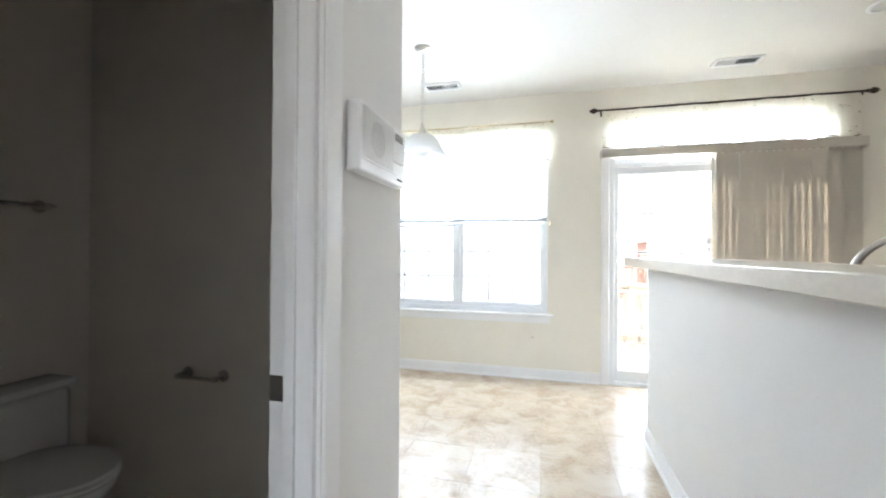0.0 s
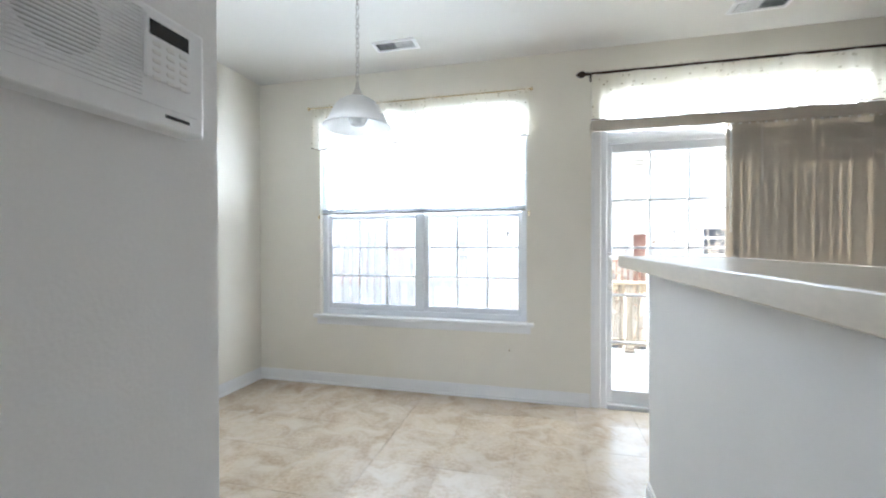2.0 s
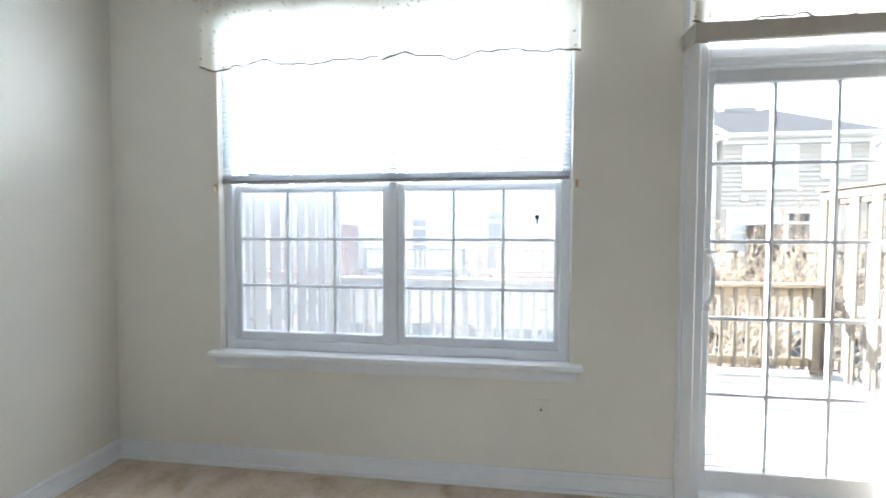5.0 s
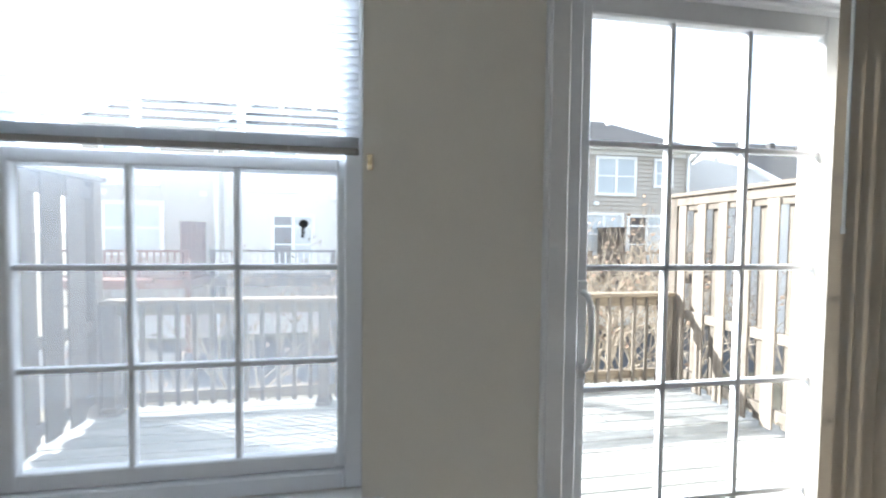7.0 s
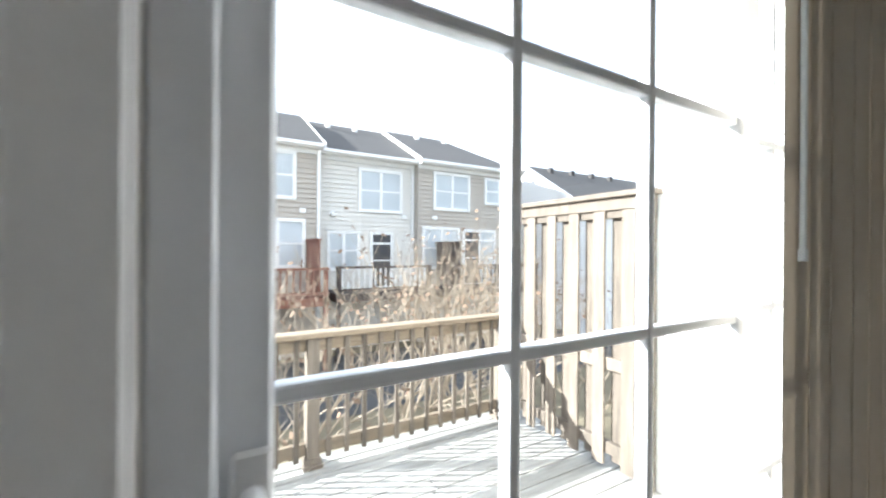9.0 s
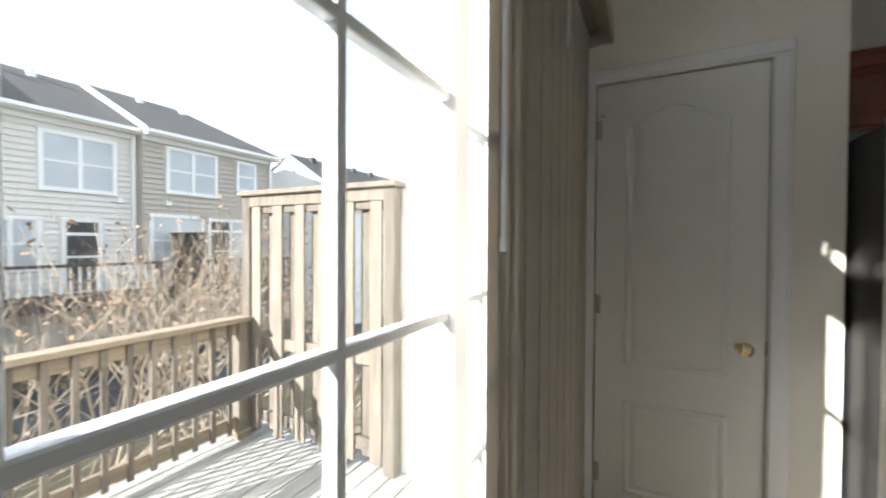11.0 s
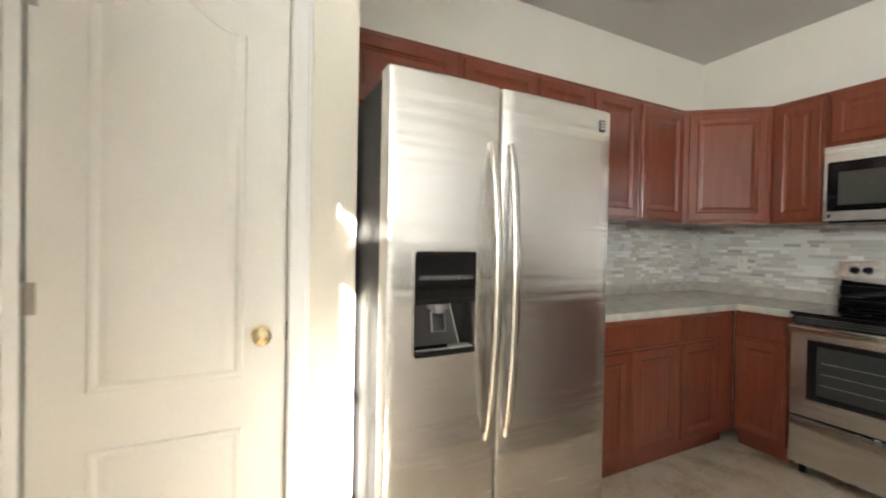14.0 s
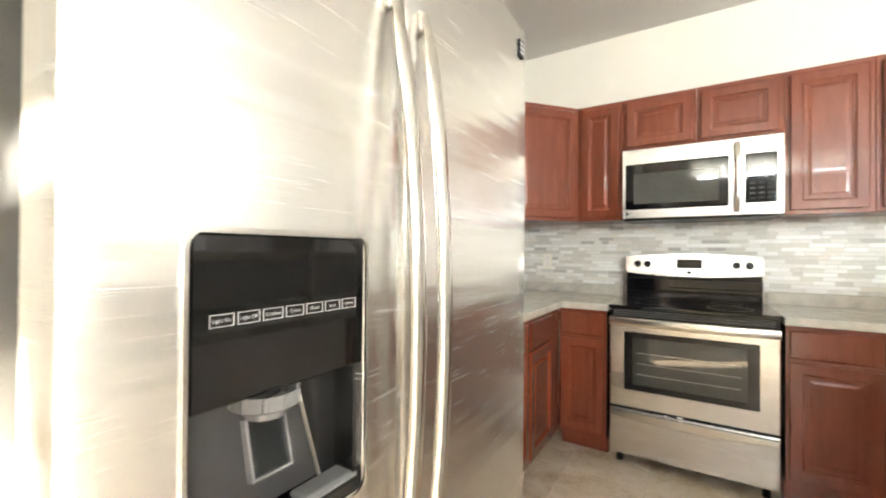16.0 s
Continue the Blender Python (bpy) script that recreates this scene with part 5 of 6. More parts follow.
def microwave():
    m = thing("microwave_oven", (KX, 0, 0), "stainless steel over-the-range microwave oven", "microwave")
    x0, x1, yf, z0, z1 = 2.056, 2.860, 0.385, 1.425, 1.870
    bm = bmesh.new()
    add_box(bm, x0, x1, YS + 0.005, yf - 0.02, z0 + 0.012, z1, bevel=0.003)
    add_box(bm, x0 + 0.02, x1 - 0.02, YS + 0.02, yf - 0.03, z0 - 0.004, z0 + 0.012)
    part("case", bm, BLACK, m, "black case")
    bm = bmesh.new()
    add_box(bm, x0, x1, yf - 0.02, yf, z0 + 0.01, z1, bevel=0.004, seg=2)
    front = part("front", bm, STEELR, m, "stainless front")
    bm = bmesh.new()
    add_box(bm, 2.30, 2.84, yf - 0.002, yf + 0.004, z0 + 0.065, z1 - 0.095, bevel=0.006)
    win = part("door_window", bm, GLOSSB, m, "black door glass")
    bm = bmesh.new()
    add_box(bm, 2.345, 2.79, yf + 0.003, yf + 0.0055, z0 + 0.10, z1 - 0.155, bevel=0.001)
    part("mesh_screen", bm, OVENG, win, "grey mesh behind the glass")
    bm = bmesh.new()
    add_box(bm, 2.085, 2.225, yf - 0.002, yf + 0.004, z0 + 0.075, z1 - 0.095, bevel=0.005)
    kp = part("keypad", bm, GLOSSB, m, "black glass keypad")
    for rr in range(5):
        for c in range(3):
            bm = bmesh.new()
            add_box(bm, 2.10 + c * 0.04, 2.125 + c * 0.04, yf + 0.0035, yf + 0.0045, z0 + 0.095 + rr * 0.028, z0 + 0.105 + rr * 0.028)
            part("key", bm, FRBLACK, kp)
    bm = bmesh.new()
    pts = [(2.262, yf + 0.012 + 0.035 * min(1, math.sin(math.pi * k / 14) * 1.6), z0 + 0.03 + (z1 - z0 - 0.06) * k / 14) for k in range(15)]
    add_tube(bm, pts, 0.014, 12)
    add_box(bm, 2.252, 2.272, yf - 0.001, yf + 0.02, z0 + 0.03, z0 + 0.06, bevel=0.003)
    add_box(bm, 2.252, 2.272, yf - 0.001, yf + 0.02, z1 - 0.06, z1 - 0.03, bevel=0.003)
    part("handle", bm, HANDLE, m, "vertical steel handle", True)
    bm = bmesh.new()
    add_box(bm, 2.82, 2.838, yf - 0.001, yf + 0.0015, z0 + 0.028, z0 + 0.048)
    part("badge", bm, BLACK, m, "small dark badge")


microwave()


# ---- outside ----
DZ = -0.20
SIDEW = mat("white_siding", (0.80, 0.80, 0.79), 0.55, var=0.05, scale=3, bump=0.03)
SIDET = mat("taupe_siding", (0.44, 0.40, 0.35), 0.6, var=0.08, scale=3, bump=0.03)
SIDEC = mat("cream_siding", (0.66, 0.64, 0.60), 0.6, var=0.06, scale=3, bump=0.03)
DARKW = mat("dark_stained_wood", (0.07, 0.055, 0.05), 0.75, var=0.3, scale=5, bump=0.1)
ROOF = mat("asphalt_shingle", (0.085, 0.08, 0.078), 0.9, var=0.4, scale=5, fine=40, bump=0.5)
REDW = mat("red_stained_wood", (0.22, 0.095, 0.062), 0.75, var=0.25, scale=5, bump=0.1)
GRASS = mat("winter_ground", (0.20, 0.17, 0.11), 0.95, var=0.4, scale=2, fine=30, bump=0.5)
ASPH = mat("asphalt", (0.07, 0.07, 0.072), 0.9, var=0.2, scale=2, fine=90, bump=0.3)
TWIG = mat("bare_twig", (0.36, 0.30, 0.23), 0.9, var=0.3, scale=20, bump=0.2)
LEAFD = mat("dry_leaf", (0.22, 0.145, 0.095), 0.8, var=0.4, scale=20, bump=0.0)
# pale base colour stands in for white sky reflected in the far panes
SKYGL = mat("sky_reflection_pane", (0.50, 0.54, 0.57), 0.08, var=0.25, scale=1.3, bump=0.0)
# near-black base colour stands in for the unlit room behind a pane
DARKI = mat("unlit_room_pane", (0.05, 0.05, 0.055), 0.6)

solid("ground", [(-400, 400, -400, 700, -2.75, -2.6)], GRASS, "winter-brown ground below the deck", "ground")
solid("road", [(-60, 60, 13.0, 18.4, -2.60, -2.585)], ASPH, "grey asphalt alley behind the houses", "road")
solid("outer_wall", [(XL - 8, XL - T, W, W + T, -2.6, 6.5), (XL - T, 4.1, W, W + T, -2.6, -0.12), (XL - T, 4.1, W, W + T, CEILZ, 6.5)], SIDEW, "white siding of the house itself", "wall")


def bump_out(x, s, y1):
    """A neighbouring white-sided bay that closes the deck beside the fence; s: the way it runs back."""
    b = thing("siding_bay", (0, 0, 0), "white lap-sided bay wall beside the deck", "house wall", kind="structure")
    bm = bmesh.new()
    add_box(bm, min(x, x + s * 0.8), max(x, x + s * 0.8), W + T, y1, -2.6, 6.0)
    part("bay_wall", bm, SIDEW, b)
    bm = bmesh.new()
    add_box(bm, x - 0.025 if s > 0 else x - 0.005, x + 0.005 if s > 0 else x + 0.025, y1 - 0.08, y1 + 0.01, -2.6, 6.0)
    part("corner_board", bm, SIDEW, b)
    me = None
    for k in range(34):
        if me is None:
            bm = bmesh.new()
            v = [bm.verts.new(c) for c in ((0, W + T, 0), (-s * 0.015, W + T, 0), (-s * 0.002, W + T, 0.115), (0, y1 - 0.08, 0), (-s * 0.015, y1 - 0.08, 0), (-s * 0.002, y1 - 0.08, 0.115))]
            bm.faces.new((v[0], v[1], v[2])), bm.faces.new((v[3], v[4], v[5]))
            bm.faces.new((v[1], v[4], v[5], v[2])), bm.faces.new((v[0], v[3], v[4], v[1])), bm.faces.new((v[0], v[2], v[5], v[3]))
            me = finish(bm, "siding_board", SIDEW)
        o = new("siding_board", me)
        o.parent, o.location = b, (x, 0, -0.2 + k * 0.115)


bump_out(3.50, 1, 5.24)
bump_out(-2.28, -1, 5.55)


def deck():
    d = thing("deck", (0, 0, 0), "weathered grey wooden deck outside the patio door", "deck", kind="structure")
    bm = bmesh.new()
    add_box(bm, -2.05, 3.6, 6.72, 6.76, DZ - 0.25, DZ - 0.03)
    for x in (-2.0, -0.7, 0.6, 1.9, 3.2):
        add_box(bm, x, x + 0.04, W + T, 6.72, DZ - 0.22, DZ - 0.031)
    for x in (-1.9, 3.5):
        add_box(bm, x - 0.05, x + 0.05, 6.6, 6.7, -2.6, DZ - 0.031)
    part("deck_framing", bm, FENCEW, d)
    rnd = random.Random(2)
    y = W + T + 0.004
    while y < 6.72:
        bm = bmesh.new()
        j = rnd.uniform(-1.2, 2.6)
        dz = rnd.uniform(-0.003, 0.003)
        add_box(bm, -2.1, j, y, y + 0.132, DZ - 0.03 + dz, DZ + dz, bevel=0.004)
        part("deck_board", bm, DECKW, d)
        bm = bmesh.new()
        dz = rnd.uniform(-0.003, 0.003)
        add_box(bm, j + 0.004, 3.62, y, y + 0.132, DZ - 0.03 + dz, DZ + dz, bevel=0.004)
        part("deck_board", bm, DECKW, d)
        y += 0.14


deck()


def board_fence(name, x, y0, y1, wide, label):
    """A shadow-box screen: posts, three rails and upright boards on both faces by turns."""
    f = thing(name, (0, 0, 0), label, "fence")
    rnd = random.Random(int(abs(x) * 10))
    for y in (y0, y1):
        bm = bmesh.new()
        add_box(bm, x - 0.045, x + 0.045, y - 0.045, y + 0.045, DZ, 1.74, bevel=0.006)
        part("post", bm, FENCEW, f)
    for z in (DZ + 0.12, 0.52, 1.60):
        bm = bmesh.new()
        add_box(bm, x - 0.021, x + 0.021, y0 + 0.046, y1 - 0.046, z, z + 0.088, bevel=0.004)
        part("rail", bm, FENCEW, f)
    bm = bmesh.new()
    add_box(bm, x - 0.075, x + 0.075, y0 - 0.07, y1 + 0.07, 1.742, 1.780, bevel=0.005)
    part("cap_rail", bm, FENCEW, f)
    bm = bmesh.new()
    add_box(bm, x - 0.042, x - 0.021, y0 - 0.05, y1 + 0.05, 1.655, 1.741, bevel=0.004)
    part("fascia", bm, FENCEW, f)
    y, k = y0 + 0.06, 0
    while y < y1 - 0.05 - wide:
        s = 1 if k % 2 else -1
        xx = x + s * 0.031
        bm = bmesh.new()
        lean = rnd.uniform(-0.003, 0.003)
        add_box(bm, xx - 0.0095, xx + 0.0095, y + lean, y + wide + lean, DZ + 0.03 + rnd.uniform(0, 0.03), 1.652 if s < 0 else 1.738, bevel=0.003)
        part("fence_board", bm, FENCEW, f)
        y += 0.118
        k += 1


board_fence("privacy_fence", 3.42, 5.29, 6.70, 0.100, "weathered wooden privacy screen on the sunny side of the deck")
board_fence("privacy_fence", -1.95, 4.27, 6.66, 0.150, "weathered wooden privacy screen shading the deck")


def railing(x0, x1, y):
    r = thing("deck_railing", (0, 0, 0), "weathered wooden deck railing with square balusters", "railing")
    posts = [x0 + 0.05 + (x1 - x0 - 0.10) * k / 3 for k in range(4)]
    bm = bmesh.new()
    add_box(bm, x0, x1, y - 0.07, y + 0.07, 0.732, 0.770, bevel=0.006)
    part("cap_rail", bm, RAILW, r)
    for z in (0.636, DZ + 0.09):
        for a, b in zip(posts, posts[1:]):
            bm = bmesh.new()
            add_box(bm, a + 0.046, b - 0.046, y - 0.02, y + 0.02, z, z + 0.09, bevel=0.004)
            part("rail", bm, RAILW, r)
    me = None
    for a, b in zip(posts, posts[1:]):
        n = 12
        for k in range(n):
            if me is None:
                bm = bmesh.new()
                add_box(bm, -0.018, 0.018, -0.039, -0.021, DZ + 0.06, 0.725, bevel=0.003)
                me = finish(bm, "baluster", FENCEW)
            o = new("baluster", me)
            o.parent, o.location = r, (a + 0.046 + (b - a - 0.092) * (k + 0.5) / n, y, 0)
    for px in posts:
        bm = bmesh.new()
        add_box(bm, px - 0.045, px + 0.045, y - 0.045, y + 0.045, DZ, 0.731, bevel=0.005)
        p = part("post", bm, FENCEW, r)
        bm = bmesh.new()
        add_box(bm, px - 0.07, px + 0.07, y - 0.07, y + 0.07, DZ, DZ + 0.035, bevel=0.006)
        add_box(bm, px - 0.058, px + 0.058, y - 0.058, y + 0.058, DZ + 0.035, DZ + 0.075, bevel=0.006)
        part("post_base", bm, FENCEW, p, "stepped wooden base trim")


railing(-1.89, 3.36, 6.68)


def house_row():
    """Townhouses across the alley, each of its own siding, with windows, gutters and shingled roof."""
    # x0, x1, front, siding, word, upper windows, lower windows, hipped end
    units = ((-9.9, -5.4, 19.0, SIDET, "taupe", [(-9.2, -7.5, 3.1, 4.65)], [(-9.2, -7.4, 0.6, 2.3)], False),
             (-5.4, -0.9, 19.4, SIDEC, "cream", [(-4.5, -2.8, 3.0, 4.5)], [(-3.6, -2.2, -0.2, 1.95)], False),
             (-0.9, 4.62, 18.8, SIDET, "taupe", [(-0.2, 0.6, 3.4, 4.6), (1.9, 3.62, 3.2, 4.7)], [(-0.3, 1.0, -0.2, 2.2), (2.3, 3.95, 0.75, 2.3)], False),
             (4.62, 8.74, 19.4, SIDEC, "pale cream", [(6.35, 8.05, 2.95, 4.5)], [(5.1, 6.2, 0.6, 1.95), (6.85, 7.65, -0.2, 1.95)], False),
             (8.74, 13.95, 19.0, SIDET, "tan", [(9.58, 11.26, 3.17, 4.62), (12.32, 13.02, 3.56, 4.6)], [(9.05, 10.72, 0.6, 2.2), (11.1, 12.75, -0.2, 2.15)], True))
    for i, (x0, x1, y, side, word, ups, lows, hip) in enumerate(units):
        h = thing("townhouse", (0, 0, 0), f"two-storey townhouse with {word} lap siding and grey roof", "house", "townhouses across the alley")
        ev, rid, rz = 5.02, y + 3.9, 7.35
        bm = bmesh.new()
        add_box(bm, x0, x1, y, y + 9, -2.6, ev)
        part("wall", bm, side, h)
        bm = bmesh.new()
        for k in range(31):
            z = -0.6 + k * 0.18
            v = [bm.verts.new(c) for c in ((x0, y - 0.045, z), (x1, y - 0.045, z), (x1, y - 0.004, z + 0.18), (x0, y - 0.004, z + 0.18), (x0, y, z), (x1, y, z))]
            bm.faces.new(v[:4]), bm.faces.new((v[0], v[4], v[5], v[1]))
        part("siding", bm, side, h)["kind"] = "stuff"
        bm = bmesh.new()
        add_box(bm, x0 - 0.02, x1 + 0.02, y - 0.48, y - 0.36, ev - 0.02, ev + 0.11, bevel=0.02)
        part("gutter", bm, SIDEW, h, "white gutter")
        bm = bmesh.new()
        add_box(bm, x0, x1 + 0.2 * hip, y - 0.36, y, ev - 0.06, ev + 0.06)
        add_box(bm, x0, x1, y - 0.06, y - 0.002, ev - 0.22, ev - 0.06)
        part("soffit", bm, SIDEW, h, "white soffit and frieze board")
        bm = bmesh.new()
        xr = x1 - 1.9 if hip else x1 + 0.05
        v = [bm.verts.new(c) for c in ((x0 - 0.05, y - 0.46, ev + 0.1), (x1 + (0.3 if hip else 0.05), y - 0.46, ev + 0.1), (xr, rid, rz), (x0 - 0.05, rid, rz), (x0 - 0.05, y + 8.3, ev + 0.1), (x1 + (0.3 if hip else 0.05), y + 8.3, ev + 0.1))]
        for f in ((0, 1, 2, 3), (3, 2, 5, 4), (0, 3, 4), (1, 5, 2), (0, 4, 5, 1)):
            bm.faces.new([v[q] for q in f])
        roof = part("roof", bm, ROOF, h, "dark grey shingle roof")
        if not i % 2:       # the units that stand forward show a white rake board
            for xe in ((x0 - 0.06,) if hip else (x0 - 0.06, x1 + 0.06)):
                bm = bmesh.new()
                q = [bm.verts.new((xe + dx, yy, zz)) for dx in (-0.02, 0.02) for yy, zz in ((y - 0.47, ev - 0.04), (y - 0.47, ev + 0.14), (rid, rz + 0.04), (rid, rz - 0.16))]
                for f in ((0, 1, 2, 3), (4, 5, 6, 7), (0, 1, 5, 4), (1, 2, 6, 5), (2, 3, 7, 6), (3, 0, 4, 7)):
                    bm.faces.new([q[j] for j in f])
                part("rake_board", bm, SIDEW, roof, "white rake board")
        for q in (0.3, 0.62):
            bm = bmesh.new()
            add_box(bm, x0 + (x1 - x0) * q - 0.1, x0 + (x1 - x0) * q + 0.1, rid - 0.75, rid - 0.55, 6.85, 7.3, bevel=0.02)
            part("roof_vent", bm, SIDEW, roof, "white roof vent")
        bm = bmesh.new()
        add_box(bm, x1 - 0.16, x1 - 0.04, y - 0.13, y - 0.04, -2.5, ev - 0.05, bevel=0.01)
        part("downspout", bm, SIDEW, h, "white downspout")
        for a, b, z0, z1 in ups + lows:
            cols = 2 if b - a > 1.0 else 1
            bm = bmesh.new()
            frame_ring(bm, a - 0.12, b + 0.12, y - 0.09, y + 0.02, z0 - 0.12, z1 + 0.12, 0.13, bevel=0.01)
            for c in range(1, cols):
                x = a + (b - a) * c / cols
                add_box(bm, x - 0.06, x + 0.06, y - 0.085, y + 0.01, z0, z1)
            add_box(bm, a, b, y - 0.08, y + 0.01, (z0 + z1) / 2 - 0.03, (z0 + z1) / 2 + 0.03)
            if z0 < 0:      # balcony door with a transom
                add_box(bm, a, b, y - 0.08, y + 0.01, z1 - 0.42, z1 - 0.33)
            wn = part("window", bm, SIDEW, h, "white-framed window")
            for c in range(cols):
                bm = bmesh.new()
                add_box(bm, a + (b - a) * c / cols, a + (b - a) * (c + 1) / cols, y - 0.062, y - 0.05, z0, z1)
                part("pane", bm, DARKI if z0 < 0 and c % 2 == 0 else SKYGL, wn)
        w = x1 - x0
        for q in (0.15, 0.88):
            bm = bmesh.new()
            add_box(bm, x0 + w * q - 0.11, x0 + w * q + 0.11, y - 0.12, y - 0.04, 2.62, 2.8, bevel=0.02)
            part("wall_vent", bm, SIDEW, h, "small white wall vent")
        bm = bmesh.new()
        add_box(bm, x0 + w * 0.2, x0 + w * 0.75, y - 0.09, y - 0.047, -2.55, -0.75, bevel=0.01)
        part("garage_door", bm, SIDEC, h, "pale panelled garage door")
        # balcony
        wood = REDW if i in (0, 2) else DARKW
        bm = bmesh.new()
        add_box(bm, x0 + 0.2, x1 - 0.2, y - 2.0, y - 0.06, -0.5, -0.22)
        for x in (x0 + 0.3, x1 - 0.3):
            add_box(bm, x - 0.07, x + 0.07, y - 2.0, y - 1.86, -2.6, 0.75)
        add_box(bm, x0 + 0.2, x1 - 0.2, y - 2.02, y - 1.90, 0.66, 0.74)
        add_box(bm, x0 + 0.2, x1 - 0.2, y - 1.98, y - 1.93, -0.12, -0.05)
        bal = part("balcony", bm, wood, h, "wooden balcony deck")
        bm = bmesh.new()
        x = x0 + 0.42
        while x < x1 - 0.4:
            add_box(bm, x - 0.025, x + 0.025, y - 1.98, y - 1.94, -0.06, 0.66)
            x += 0.2
        part("balusters", bm, wood if i % 2 == 0 else SIDEW, bal)["kind"] = "stuff"
        if i in (0, 2, 4):
            xs = x1 - 0.5 if i < 4 else x0 + 0.9
            bm = bmesh.new()
            for k in range(5):
                add_box(bm, xs - 0.02, xs + 0.02, y - 1.95 + k * 0.38, y - 1.60 + k * 0.38, -0.2, 1.62, bevel=0.005)
            add_box(bm, xs - 0.06, xs + 0.06, y - 1.97, y - 0.06, 1.62, 1.68)
            part("screen", bm, wood, bal, "board privacy screen")


house_row()


def far_house():
    h = thing("gabled_house", (0, 0, 0), "white-sided house with a dark gable roof beyond the fence", "house")
    bm = bmesh.new()
    x0, x1, y0, y1, ze, zr = 16.2, 27.0, 16.3, 24.7, 3.2, 5.85
    ym = (y0 + y1) / 2
    add_box(bm, x0, x1, y0, y1, -2.6, ze)
    g = [[bm.verts.new((x, yy, zz)) for yy, zz in ((y0, ze), (y1, ze), (ym, zr))] for x in (x0, x0 + 0.2)]
    bm.faces.new(g[0]), bm.faces.new(g[1])
    for k in range(3):
        bm.faces.new((g[0][k], g[0][(k + 1) % 3], g[1][(k + 1) % 3], g[1][k]))
    part("wall", bm, SIDEW, h)
    for s in (-1, 1):
        ye, zz = ym + s * ((y1 - y0) / 2 + 0.3), ze - 0.19
        for nm, xa, xb, lo, hi, m in (("roof", x0 + 0.02, x1, 0.02, 0.14, ROOF), ("rake_board", x0 - 0.16, x0 + 0.018, -0.06, 0.15, SIDEW)):
            bm = bmesh.new()
            v = [bm.verts.new(c) for c in ((xa, ym, zr + lo), (xb, ym, zr + lo), (xb, ye, zz + lo), (xa, ye, zz + lo), (xa, ym, zr + hi), (xb, ym, zr + hi), (xb, ye, zz + hi), (xa, ye, zz + hi))]
            for f in ((0, 1, 2, 3), (4, 5, 6, 7), (0, 1, 5, 4), (1, 2, 6, 5), (2, 3, 7, 6), (3, 0, 4, 7)):
                bm.faces.new([v[q] for q in f])
            part(nm, bm, m, h, "dark shingle gable roof" if nm == "roof" else "white rake board")
    for k in range(4):
        bm = bmesh.new()
        add_box(bm, x0 + 1.2 + k * 1.7, x0 + 1.5 + k * 1.7, ym - 0.6, ym - 0.35, zr - 0.3, zr + 0.08, bevel=0.02)
        part("roof_vent", bm, ROOF, h, "small dark roof vent")


far_house()


def bare_tree(name, x, y, z, height, seed, spread, leaves, label, category):
    """A bare crown: limbs that fork again and again, with a few dry leaves left."""
    rnd = random.Random(seed)
    t = thing(name, (x, y, z), label, category, category + "s beyond the deck")
    bm, lf = bmesh.new(), bmesh.new()

    def grow(p, d, ln, r, depth):
        pts, q = [p], p
        for k in range(3):
            d = (d + Vector((rnd.uniform(-1, 1), rnd.uniform(-1, 1), rnd.uniform(-0.3, 0.6))) * 0.16).normalized()
            q = q + d * ln / 3
            pts.append(q)
        add_tube(bm, pts, [r, r * 0.88, r * 0.76, r * 0.62], 5 if depth < 2 else 3)
        if depth >= 2 and rnd.random() < leaves:
            for _ in range(2):
                c = pts[rnd.randrange(1, 4)] + Vector([rnd.uniform(-0.06, 0.06) for _ in range(3)])
                a = Vector([rnd.uniform(-1, 1) for _ in range(3)]).normalized() * rnd.uniform(0.03, 0.06)
                b = a.orthogonal().normalized() * a.length * 0.6
                lf.faces.new([lf.verts.new(v) for v in (c - a, c + b, c + a, c - b)])
        if depth < 5:
            for _ in range(3 if depth < 2 else 2):
                nd = (d + Vector((rnd.uniform(-1, 1), rnd.uniform(-1, 1), rnd.uniform(-0.35, 0.7))) * spread).normalized()
                grow(q if rnd.random() < 0.7 else pts[2], nd, ln * rnd.uniform(0.62, 0.85), r * 0.55, depth + 1)
    stems = 1 if category == "tree" else 5
    for s in range(stems):
        d0 = Vector((rnd.uniform(-1, 1) * 0.45 * (stems > 1), rnd.uniform(-1, 1) * 0.45 * (stems > 1), 1)).normalized()
        grow(Vector((0, 0, 0)), d0, height * 0.34, height * (0.022 if stems == 1 else 0.009), 0)
    part("limbs", bm, TWIG, t, "bare brown limbs")
    if len(lf.faces):
        part("dry_leaves", lf, LEAFD, t, "few dry brown leaves")["kind"] = "stuff"
    else:
        lf.free()


for k, (x, y, hgt) in enumerate(((-2.2, 9.8, 3.9), (0.2, 10.2, 3.6), (1.9, 9.6, 3.9), (3.6, 10.0, 4.1), (4.9, 9.4, 3.9), (6.2, 10.4, 4.3), (7.4, 9.2, 3.6), (5.6, 11.8, 4.2))):
    bare_tree("shrub", x, y, -2.6, hgt, 20 + k, 0.72, 0.16, "leggy brown winter shrub with a few dry leaves", "shrub")
for k, (x, y, hgt) in enumerate(((9.0, 31, 12.5), (16.0, 34, 12.5), (13.0, 30, 10.5), (21, 36, 13), (4.5, 33, 11.5))):
    bare_tree("tree", x, y, -2.6, hgt, 50 + k, 0.6, 0.15, "tall leafless winter tree behind the houses", "tree")


